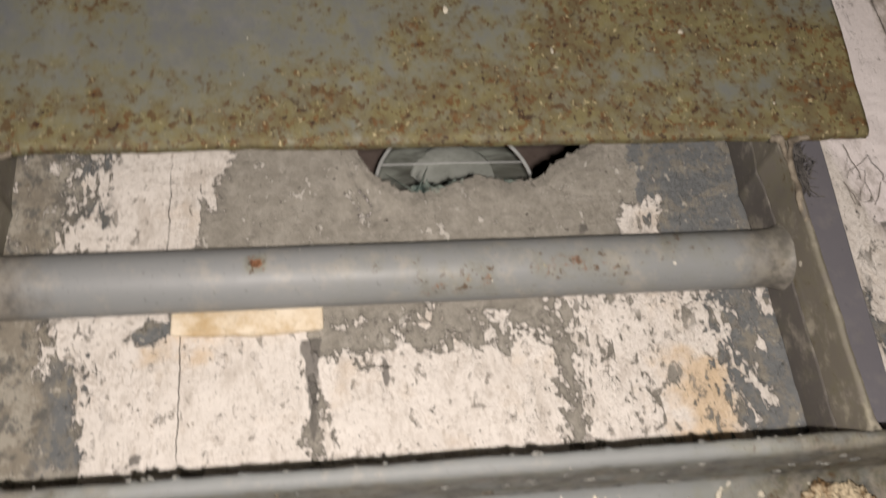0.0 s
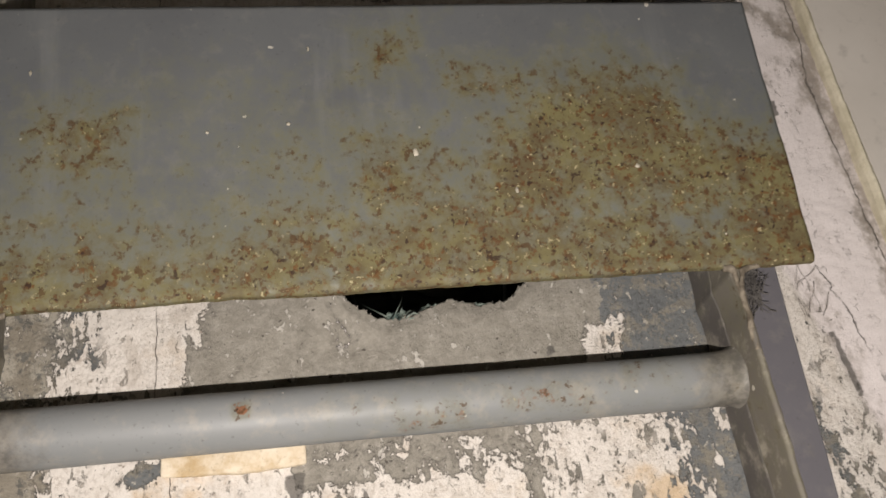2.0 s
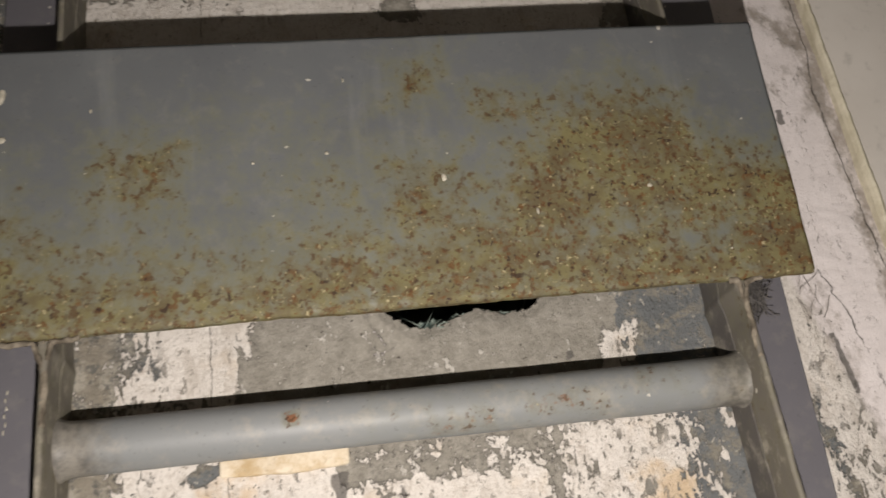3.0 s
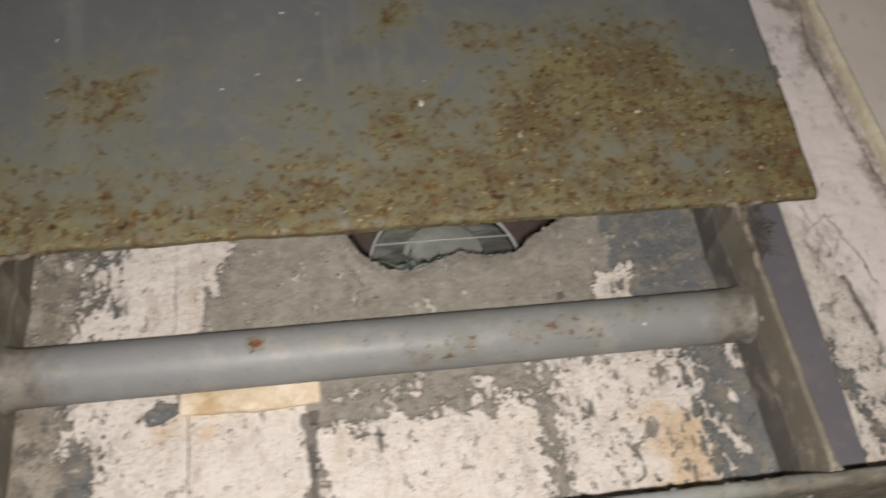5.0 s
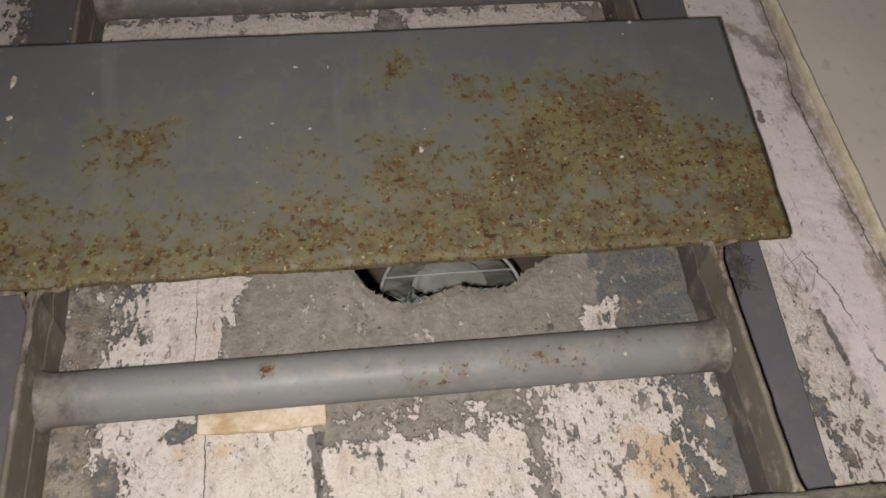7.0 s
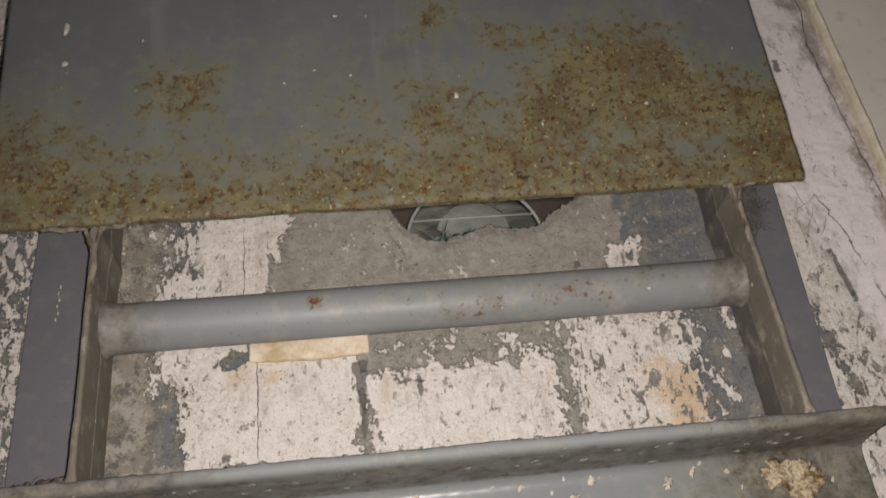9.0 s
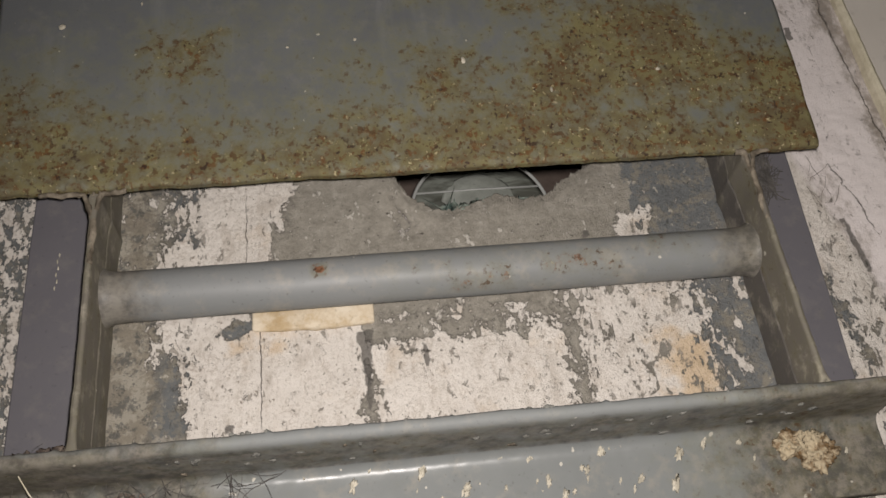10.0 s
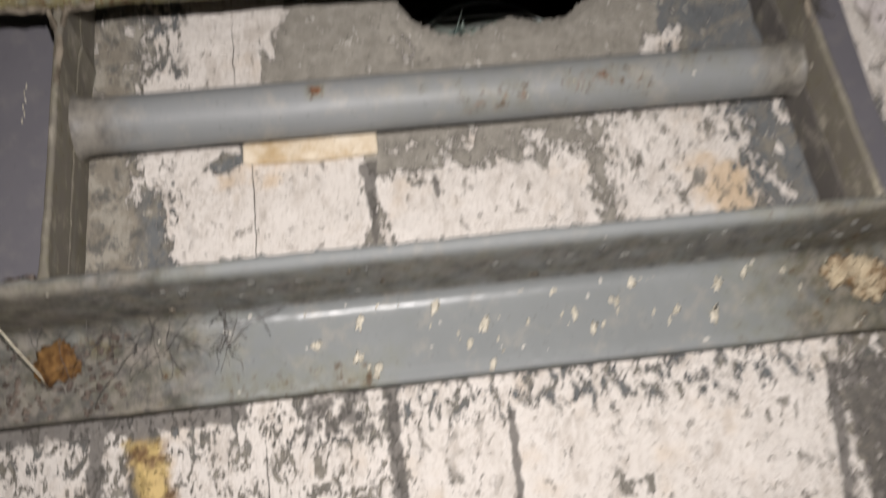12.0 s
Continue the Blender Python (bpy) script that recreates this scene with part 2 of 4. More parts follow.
def steel_paint(name, low, high, rust=0.0, rough=0.42, dusty=0.25, seed=0.0, field=None, spec=0.5, grime_shade=None, film=0.86, streaks=0.0, dust=None, iron=((0.050, 0.019, 0.007), (0.125, 0.056, 0.013))):
    """Grey-painted steel with dust, scuffs and rust; field: the name of the attribute that says where the rust sits."""
    n = Nodes(name)
    big, fine = n.noise(9, 4, 0.55, None, seed), n.noise(300, 3, 0.6, None, seed + 2)
    col = n.mix(big, low, high)
    col = n.mix(n.math("MULTIPLY", n.step(n.noise(48, 6, 0.7, None, seed + 5), 0.50, 0.72), dusty), col, (0.34, 0.31, 0.255))
    col = n.mix(n.math("MULTIPLY", n.step(fine, 0.62, 0.75), 0.35), col, (0.05, 0.045, 0.04))
    if grime_shade:
        # grime, with the underside's shade put into the same dark colour
        grime = rough_edge(n, grime_shade, 3.0, 50, seed + 31, 6, 0.65, None, 0.8)
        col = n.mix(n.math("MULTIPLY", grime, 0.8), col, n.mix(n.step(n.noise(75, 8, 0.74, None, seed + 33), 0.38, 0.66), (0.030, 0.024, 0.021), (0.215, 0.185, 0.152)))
    if dust:
        film_of_dust = rough_edge(n, dust, 3.0, 60, seed + 51, 6, 0.68, None, 0.9)
        col = n.mix(n.math("MULTIPLY", film_of_dust, 0.85), col, n.mix(n.step(n.noise(70, 7, 0.72, None, seed + 53), 0.36, 0.64), (0.088, 0.078, 0.066), (0.215, 0.196, 0.163)))
    run = n.step(n.noise(30, 5, 0.6, (1.0, 1.0, 0.05), seed + 41), 0.55, 0.72)
    col = n.mix(n.math("MULTIPLY", run, streaks), col, (0.30, 0.31, 0.30))
    fleck = n.step(n.noise(115, 1, 0.4, None, seed + 8), 0.785, 0.795)
    col = n.mix(n.math("MULTIPLY", fleck, 0.7), col, (0.62, 0.58, 0.50))
    amount = n.math("ADD", n.math("MULTIPLY", n.math("SUBTRACT", n.noise(70, 7, 0.68, None, seed + 11), 0.5), 7.0),
                    n.field(field) if field else rust)
    haze = n.step(amount, -2.4, 0.8)
    col = n.mix(n.math("MULTIPLY", haze, film * 0.6), col, (0.176, 0.174, 0.088))
    thin = n.step(amount, -0.5, 1.9)
    tint = n.mix(n.step(n.noise(40, 6, 0.65, None, seed + 13), 0.35, 0.65), (0.086, 0.055, 0.014), (0.158, 0.132, 0.042))
    col = n.mix(n.math("MULTIPLY", thin, film), col, tint)
    thick = n.math("MULTIPLY", n.step(amount, -0.2, 1.9), n.step(n.noise(160, 6, 0.66, None, seed + 15), 0.54, 0.61))
    thick = n.math("MAXIMUM", thick, n.step(amount, 2.6, 3.6))
    col = n.mix(n.math("MULTIPLY", thick, 0.85), col, n.mix(n.noise(60, 3, 0.5, None, seed + 16), *iron))
    dots = n.math("MULTIPLY", n.step(amount, -0.9, 0.6), n.step(n.noise(150, 4, 0.6, None, seed + 61), 0.575, 0.625))
    col = n.mix(n.math("MULTIPLY", dots, 0.75), col, (0.068, 0.032, 0.010))
    pit = n.math("MULTIPLY", n.step(amount, 0.2, 1.6), n.step(n.noise(190, 3, 0.55, None, seed + 27), 0.60, 0.66))
    col = n.mix(n.math("MULTIPLY", pit, 0.85), col, (0.030, 0.014, 0.008))
    grit = n.math("MULTIPLY", n.step(amount, 0.0, 1.8), n.step(n.noise(250, 4, 0.62, None, seed + 18), 0.635, 0.665))
    col = n.mix(n.math("MULTIPLY", grit, 0.8), col, (0.40, 0.345, 0.20))
    if grime_shade:
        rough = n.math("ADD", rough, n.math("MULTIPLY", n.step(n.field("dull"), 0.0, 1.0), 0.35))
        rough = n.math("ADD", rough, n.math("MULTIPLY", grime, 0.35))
    r = n.math("ADD", n.math("ADD", rough, n.math("MULTIPLY", thin, 0.3)), n.math("MULTIPLY", n.math("SUBTRACT", n.noise(30, 4, 0.6, None, seed + 19), 0.5), 0.25))
    h = n.math("ADD", n.math("MULTIPLY", fine, 0.10), n.math("MULTIPLY", n.math("ADD", thick, grit), 0.9))
    h = n.math("ADD", h, n.math("MULTIPLY", n.noise(24, 4, 0.6, None, seed + 20), 0.8))
    return n.finish(col, r, h, 0.35, 0.0010, 0.0, spec)


def plain(name, low, high, scale=30, rough=0.7, bump=0.3, seed=0.0, spec=0.3, distance=0.001, sharp=(0.3, 0.7)):
    n = Nodes(name)
    a, f = n.noise(scale, 6, 0.65, None, seed), n.noise(scale * 9, 3, 0.6, None, seed + 4)
    col = n.mix(n.step(a, *sharp), low, high)
    col = n.mix(n.math("MULTIPLY", n.step(f, 0.55, 0.8), 0.4), col, tuple(c * 0.45 for c in low))
    return n.finish(col, rough, n.math("ADD", a, n.math("MULTIPLY", f, 0.5)), bump, distance, 0.0, spec)


def glass(name):
    n = Nodes(name)
    streak = n.noise(16, 5, 0.6, (0.5, 1, 1.8), 3.0, 1.5)
    col = n.mix(n.step(streak, 0.35, 0.65), (0.11, 0.112, 0.095), (0.27, 0.29, 0.255))
    return n.finish(col, 0.16, streak, 0.5, 0.004, 0.0, 0.8)


WALL = wall_paint()
PLATE = steel_paint("rusted grey plate", (0.094, 0.098, 0.106), (0.152, 0.160, 0.160), 0, 0.46, 0.14, 0.0, "rust", 0.4, None, 0.74, 0.16, None, ((0.046, 0.017, 0.007), (0.165, 0.070, 0.014)))
PIPE = steel_paint("grey pipe paint", (0.178, 0.187, 0.188), (0.242, 0.248, 0.244), 0, 0.52, 0.45, 31.0, "rust", 0.35, None, 0.26, 0.0, "dust", ((0.12, 0.034, 0.014), (0.25, 0.100, 0.036)))
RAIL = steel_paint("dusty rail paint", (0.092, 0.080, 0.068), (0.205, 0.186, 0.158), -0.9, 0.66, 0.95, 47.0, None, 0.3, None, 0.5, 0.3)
RAIL_BACK = steel_paint("darker rail back", (0.074, 0.066, 0.062), (0.128, 0.117, 0.106), -1.8, 0.66, 0.6, 53.0, None, 0.3, None, 0.5, 0.15)
FLANGE = steel_paint("dark grey flange paint", (0.112, 0.107, 0.120), (0.142, 0.136, 0.148), -2.9, 0.54, 0.14, 62.0)
ANGLE = steel_paint("grey angle paint", (0.170, 0.180, 0.178), (0.225, 0.235, 0.230), 0, 0.34, 0.40, 74.0, "rust", 0.4, "grime_shade", 0.42, 0.0, "dust")
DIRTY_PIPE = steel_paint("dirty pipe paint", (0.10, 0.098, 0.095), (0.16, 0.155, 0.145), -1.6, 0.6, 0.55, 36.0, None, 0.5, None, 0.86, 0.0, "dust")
WELD = plain("dusty weld", (0.070, 0.056, 0.040), (0.27, 0.232, 0.178), 80, 0.8, 0.8, 3.0)
CREAM = plain("cream wall paint", (0.60, 0.56, 0.505), (0.665, 0.625, 0.57), 6, 0.65, 0.10, 9.0)
BEAD = plain("yellowed sealant", (0.50, 0.455, 0.33), (0.66, 0.61, 0.48), 60, 0.6, 0.5, 13.0)
FILLER = plain("yellowed filler", (0.40, 0.285, 0.145), (0.66, 0.585, 0.465), 34, 0.75, 0.9, 17.0)
FOAM = plain("rust-stained clump", (0.16, 0.10, 0.048), (0.46, 0.385, 0.265), 60, 0.85, 1.0, 21.0, 0.2, 0.003, (0.38, 0.55))
RUSTLUMP = plain("rust clump", (0.09, 0.042, 0.016), (0.30, 0.165, 0.055), 130, 0.9, 1.0, 23.0, 0.2, 0.003)
CAVITY = plain("dark brown cavity", (0.14, 0.105, 0.09), (0.21, 0.165, 0.14), 14, 0.85, 0.6, 25.0)
WEB = plain("grey cobweb", (0.065, 0.060, 0.056), (0.14, 0.13, 0.12), 60, 0.9, 0.0, 27.0, 0.1)
ANGLE_BITS = plain("painted bits", (0.13, 0.13, 0.12), (0.24, 0.235, 0.21), 80, 0.8, 0.5, 45.0)
GRIME = plain("brown grime", (0.045, 0.034, 0.029), (0.18, 0.145, 0.118), 95, 0.9, 0.8, 43.0, 0.2)
WEB_PALE = plain("pale cobweb", (0.17, 0.15, 0.135), (0.30, 0.27, 0.24), 60, 0.9, 0.0, 28.0, 0.1)
SPLASH = plain("dried plaster splash", (0.36, 0.33, 0.26), (0.60, 0.555, 0.455), 160, 0.8, 0.5, 29.0)
WHITEFRAME = plain("white frame paint", (0.42, 0.43, 0.41), (0.54, 0.55, 0.53), 50, 0.5, 0.1, 35.0)
GLASS = glass("smeared glass")
DOME = plain("pale dome", (0.27, 0.285, 0.25), (0.42, 0.44, 0.40), 30, 0.4, 0.3, 41.0, 0.5)
# pale tone of the unseen room, set for the bounce it gives
ROOM = plain("bounce room plaster", (0.60, 0.58, 0.545), (0.68, 0.66, 0.62), 4, 0.85, 0.2, 37.0)
FLOORMAT = plain("concrete floor", (0.20, 0.19, 0.175), (0.29, 0.275, 0.25), 5, 0.8, 0.3, 39.0)


# ---- mesh tools ----
def part(name, bm, material, parent=None, label="", smooth=False):
    me = bpy.data.meshes.new(name)
    bm.normal_update()
    bm.to_mesh(me)
    bm.free()
    if smooth:
        me.polygons.foreach_set("use_smooth", [True] * len(me.polygons))
    me.materials.append(material)
    ob = new(name, me)
    if parent is not None:
        ob.parent = parent
    if label:
        tagged(ob, label)
    return ob


def thing(name, place, label, category, group="", kind=""):
    ob = new(name)
    ob.location = place
    ob.empty_display_size = 0.05
    return tagged(ob, label, category, group, kind)


def at(bm, parent):
    """Moves a mesh drawn in world places into its parent's own space."""
    bmesh.ops.translate(bm, vec=-Vector(parent.location), verts=bm.verts)
    return bm


def block(x0, x1, y0, y1, z0, z1, bevel=0.0, segments=2, cuts=0, wobble=0.0, seed=0.0):
    bm = bmesh.new()
    bmesh.ops.create_cube(bm, size=1.0)
    for v in bm.verts:
        v.co = Vector(((x0 + x1) / 2 + v.co.x * (x1 - x0), (y0 + y1) / 2 + v.co.y * (y1 - y0), (z0 + z1) / 2 + v.co.z * (z1 - z0)))
    if bevel:
        bmesh.ops.bevel(bm, geom=bm.edges[:], offset=bevel, segments=segments, affect="EDGES", profile=0.5)
    if cuts:
        size = (x1 - x0, y1 - y0, z1 - z0)
        long = size.index(max(size))
        edges = [e for e in bm.edges if abs((e.verts[0].co - e.verts[1].co)[long]) > 0.6 * max(size)]
        bmesh.ops.subdivide_edges(bm, edges=edges, cuts=cuts)
    if wobble:
        for v in bm.verts:
            v.co += noise.noise_vector(v.co * 22 + Vector((seed, 0, 0))) * wobble + noise.noise_vector(v.co * 90 + Vector((seed, 5, 0))) * wobble * 0.5
    return bm


def sweep(profile, x0, x1, steps, wobble=0.0, seed=0.0):
    """A closed (y, z) profile drawn along x."""
    bm = bmesh.new()
    rings = []
    for i in range(steps + 1):
        x = x0 + (x1 - x0) * i / steps
        ring = []
        for y, z in profile:
            p = Vector((x, y, z))
            if wobble:
                p += noise.noise_vector(p * 25 + Vector((seed, 0, 0))) * wobble + noise.noise_vector(p * 120 + Vector((0, seed, 0))) * wobble * 0.6
            ring.append(bm.verts.new(p))
        rings.append(ring)
    k = len(profile)
    for a, b in zip(rings, rings[1:]):
        for i in range(k):
            bm.faces.new((a[i], a[(i + 1) % k], b[(i + 1) % k], b[i]))
    bm.faces.new(rings[0][::-1])
    bm.faces.new(rings[-1])
    bmesh.ops.recalc_face_normals(bm, faces=bm.faces[:])
    return bm


def tube(points, radius, sides=6):
    """A thin closed tube along points."""
    bm = bmesh.new()
    rings = []
    for i, p in enumerate(points):
        a, b = points[max(i - 1, 0)], points[min(i + 1, len(points) - 1)]
        d = (Vector(b) - Vector(a)).normalized()
        u = d.orthogonal().normalized()
        w = d.cross(u)
        rings.append([bm.verts.new(Vector(p) + radius * (math.cos(2 * math.pi * k / sides) * u + math.sin(2 * math.pi * k / sides) * w)) for k in range(sides)])
    for a, b in zip(rings, rings[1:]):
        best = min(range(sides), key=lambda s: sum((a[k].co - b[(k + s) % sides].co).length for k in range(sides)))
        for k in range(sides):
            bm.faces.new((a[k], a[(k + 1) % sides], b[(k + 1 + best) % sides], b[(k + best) % sides]))
    bm.faces.new(rings[0][::-1])
    bm.faces.new(rings[-1])
    bmesh.ops.recalc_face_normals(bm, faces=bm.faces[:])
    return bm


def lump(centre, size, rough, seed, level=4):
    """A knobbly clump."""
    bm = bmesh.new()
    bmesh.ops.create_icosphere(bm, subdivisions=level, radius=1.0)
    for v in bm.verts:
        d = 1 + rough * noise.noise(v.co * 1.6 + Vector((seed, 0, 0))) + rough * 0.7 * noise.noise(v.co * 4.5 + Vector((0, seed, 0))) + rough * 0.35 * noise.noise(v.co * 11 + Vector((0, 0, seed)))
        v.co = Vector(centre) + Vector(c * s * d for c, s in zip(v.co, size))
    return bm


# ---- fields of wear: positive inside, in steps of about a centimetre ----
def area(X, Z, x0, x1, z0, z1, soft=0.010, lean=0.0, top=3.0):
    """A box in the plane; lean moves its upper end along x."""
    s = lean * (Z - (z0 + z1) / 2)
    return np.clip(np.minimum(np.minimum(X - s - x0, x1 - X + s), np.minimum(Z - z0, z1 - Z)) / soft, -4, top)


def union(*fields):
    out = fields[0]
    for f in fields[1:]:
        out = np.maximum(out, f)
    return out


def store(me, name, values):
    me.attributes.new(name, "FLOAT", "POINT").data.foreach_set("value", np.ascontiguousarray(values, dtype=np.float32))


def lines(*spans):
    """Grid lines from spans of (start, end, spacing)."""
    out = [np.linspace(a, b, max(2, int(round((b - a) / s)) + 1)) for a, b, s in spans]
    return np.unique(np.round(np.concatenate(out), 6))


# ---- the wall with its broken hole ----
HOLE_X = np.array((0.040, 0.047, 0.058, 0.077, 0.098, 0.125, 0.142, 0.167, 0.190, 0.208, 0.222, 0.240))
HOLE_Z = np.array((2.015, 1.997, 1.974, 1.960, 1.955, 1.964, 1.970, 1.962, 1.966, 1.981, 1.988, 1.998))


def hole_foot(x):
    jag = [0.0038 * noise.noise(Vector((v * 130, 3, 0))) + 0.0026 * noise.noise(Vector((v * 260, 5, 0))) + 0.0012 * noise.noise(Vector((v * 420, 9, 0))) for v in np.atleast_1d(x)]
    return np.interp(x, HOLE_X, HOLE_Z) + np.array(jag)


def build_wall():
    gx = lines((-1.4, -0.34, 0.1), (-0.34, 0.03, 0.0035), (0.03, 0.25, 0.0014), (0.25, 0.66, 0.0035), (0.66, 1.6, 0.1))
    gz = lines((0, 1.5, 0.15), (1.5, 1.945, 0.0035), (1.945, 2.06, 0.0014), (2.06, 2.42, 0.005), (2.42, 2.8, 0.1))
    nx, nz = len(gx), len(gz)
    X, Z = np.meshgrid(gx, gz)
    foot = hole_foot(gx)
    # bring the grid onto the broken rim
    for i in np.where((gx > 0.041) & (gx < 0.239))[0]:
        j = int(np.argmin(np.abs(Z[:, i] - foot[i])))
        Z[j, i] = foot[i]
    x, z = X.ravel(), Z.ravel()
    y = np.zeros_like(x)
    near = np.where((x > -0.35) & (x < 0.67) & (z > 1.49) & (z < 2.43))[0]
    for k in near:
        p = Vector((x[k], 0, z[k]))
        y[k] = 0.0016 * noise.noise(p * 9) + 0.0011 * noise.noise(p * 38) + 0.0006 * noise.noise(p * 120)
    # the skin chips off towards the hole
    inside = (x > 0.03) & (x < 0.25)
    gap = np.where(inside, np.interp(x, gx, foot) - z, 1.0)
    y += np.where((gap > -0.001) & (gap < 0.012), 0.003 * (1 - gap / 0.012), 0)
    fx, fz = (gx[:-1] + gx[1:]) / 2, (Z[:-1] + Z[1:]) / 2
    fzc = (fz[:, :-1] + fz[:, 1:]) / 2
    FX = np.broadcast_to(fx, fzc.shape)
    gone = (FX > 0.041) & (FX < 0.239) & (fzc > np.interp(FX, gx, foot)) & (fzc < 2.072)
    idx = np.arange(nx * nz).reshape(nz, nx)
    quads = np.stack((idx[:-1, :-1], idx[:-1, 1:], idx[1:, 1:], idx[1:, :-1]), -1)
    faces = quads[~gone].tolist()
    verts = np.stack((x, y, z), -1).tolist()
    # the hole's rim runs back through the wall
    count = {}
    for q in quads[gone].tolist():
        for a, b in zip(q, q[1:] + q[:1]):
            key = (min(a, b), max(a, b))
            count[key] = count.get(key, 0) + 1
    back = {}
    for (a, b), c in count.items():
        if c == 1:
            for v in (a, b):
                if v not in back:
                    back[v] = len(verts)
                    p = Vector(verts[v])
                    verts.append((p.x + 0.003 * noise.noise(p * 150), 0.03, p.z + 0.003 * noise.noise(p * 170)))
            faces.append((a, b, back[b], back[a]))
    # outer thickness
    ring = [(gx[0], gz[0]), (gx[-1], gz[0]), (gx[-1], gz[-1]), (gx[0], gz[-1])]
    corner = [idx[0, 0], idx[0, -1], idx[-1, -1], idx[-1, 0]]
    far = len(verts)
    verts += [(a, 0.03, b) for a, b in ring]
    for k in range(4):
        faces.append((int(corner[k]), int(corner[(k + 1) % 4]), far + (k + 1) % 4, far + k))
    me = bpy.data.meshes.new("wall_north")
    me.from_pydata(verts, [], faces)
    V = np.array(verts)
    x, z = V[:, 0], V[:, 2]
    white = union(
        area(x, z, -0.135, -0.052, 1.905, 2.06, 0.012, 0.28), area(x, z, -0.164, -0.12, 1.900, 1.940, 0.014, 0, 0.8), area(x, z, -0.165, -0.12, 1.93, 2.05, 0.012, 0, -0.1), area(x, z, -0.20, -0.12, 1.90, 2.05, 0.012, 0, -1.0), area(x, z, -0.20, -0.13, 1.72, 1.86, 0.012, 0, -1.7), area(x, z, 0.26, 0.35, 1.72, 2.04, 0.012, 0, -1.55),
        area(x, z, -0.166, -0.083, 1.828, 1.885, 0.010), area(x, z, -0.140, -0.070, 1.72, 1.84, 0.010),
        area(x, z, -0.0870, 0.0065, 1.72, 1.852, 0.010), area(x, z, 0.046, 0.092, 1.940, 1.968, 0.006, 0, -0.9), area(x, z, 0.0115, 0.184, 1.70, 1.828, 0.016, 0, 1.4),
        area(x, z, 0.030, 0.190, 1.815, 1.850, 0.010, 0, -0.15), area(x, z, 0.190, 0.305, 1.70, 1.872, 0.022, 0, 1.15),
        area(x, z, 0.249, 0.267, 1.900, 1.938, 0.007, 0.35, 0.9), area(x, z, 0.273, 0.281, 1.910, 1.943, 0.004, 0.1),
        area(x, z, 0.340, 0.349, 1.842, 1.870, 0.005), area(x, z, 0.320, 0.329, 1.774, 1.800, 0.006, -0.3), area(x, z, 0.330, 0.337, 1.812, 1.82, 0.003),
        area(x, z, 0.4255, 0.60, 1.60, 2.60, 0.012, 0.05, 1.1), area(x, z, 0.462, 0.60, 1.5, 2.04, 0.010, 0, 0.75), area(x, z, 0.497, 0.60, 1.5, 2.04, 0.010, -0.25), area(x, z, 0.462, 0.60, 2.03, 2.60, 0.010),
        area(x, z, -1.4, -0.277, 1.3, 2.28, 0.02, 0, 0.05), area(x, z, -1.4, -0.29, 2.25, 2.8, 0.02, 0, 1.2),
        area(x, z, 0.008, 0.318, 0, 1.638, 0.014, 0, 3.0), area(x, z, 0.0, 0.33, 1.62, 1.68, 0.010, 0, 0.35),
        area(x, z, -1.4, 0.006, 0, 1.665, 0.012, 0, 0.45), area(x, z, 0.31, 0.60, 0, 1.66, 0.02, 0, -0.35),
        area(x, z, -0.205, 0.325, 2.20, 2.33, 0.012, 0, 2.0), area(x, z, -0.25, 0.36, 2.33, 2.8, 0.02, 0, 0.4))
    white = np.minimum(white, -area(x, z, 0.006, 0.012, 1.770, 1.836, 0.003) + 0.6)
    white = np.minimum(white, -area(x, z, 0.183, 0.194, 1.72, 1.87, 0.010, 0.05) + 0.1)
    white = np.minimum(white, -area(x, z, -0.115, -0.083, 1.838, 1.856, 0.006, 1.0))
    white = np.minimum(white, -area(x, z, 0.427, 0.443, 1.76, 1.865, 0.007, -0.2) + 0.4)
    white = np.minimum(white, -area(x, z, 0.092, 0.128, 2.29, 2.34, 0.010) + 0.2)
    store(me, "white", white)
    store(me, "lilac", union(area(x, z, 0.03, 0.09, 1.93, 1.975, 0.01), area(x, z, 0.492, 0.70, 1.5, 2.05, 0.012, -0.25), area(x, z, 0.470, 0.70, 2.03, 2.8, 0.012, 0.10), area(x, z, 0.40, 0.70, 2.0, 2.8, 0.012)))
    store(me, "speck", union(area(x, z, -1.4, 0.7, 1.4, 1.668, 0.01), area(x, z, -1.4, -0.272, 1.6, 2.4, 0.01), area(x, z, 0.40, 0.500, 1.6, 2.03, 0.01),
                             area(x, z, -0.21, -0.126, 1.90, 2.06, 0.01), area(x, z, -0.21, -0.145, 1.70, 1.86, 0.01), area(x, z, 0.19, 0.36, 1.72, 1.89, 0.01), area(x, z, 0.26, 0.36, 1.9, 2.06, 0.01)))
    store(me, "stain", union(area(x, z, 0.516, 0.549, 2.145, 2.215, 0.012, 0.1, 2.4), area(x, z, 0.490, 0.545, 2.13, 2.20, 0.025, 0, -0.2), area(x, z, 0.50, 0.535, 2.22, 2.29, 0.012, -0.75, 1.6), area(x, z, 0.528, 0.556, 1.8, 2.4, 0.008, 0, 0.9),
                             area(x, z, 0.44, 0.48, 1.76, 2.0, 0.02, -0.1, 0.2), area(x, z, 0.46, 0.56, 1.6, 1.80, 0.03, 0, 0.0)))
    store(me, "ochre", union(area(x, z, 0.262, 0.306, 1.735, 1.812, 0.014), area(x, z, -0.160, -0.138, 1.57, 1.632, 0.006, -0.2, 2.8), area(x, z, -0.10, -0.06, 1.83, 1.845, 0.01, 0, -0.2)))
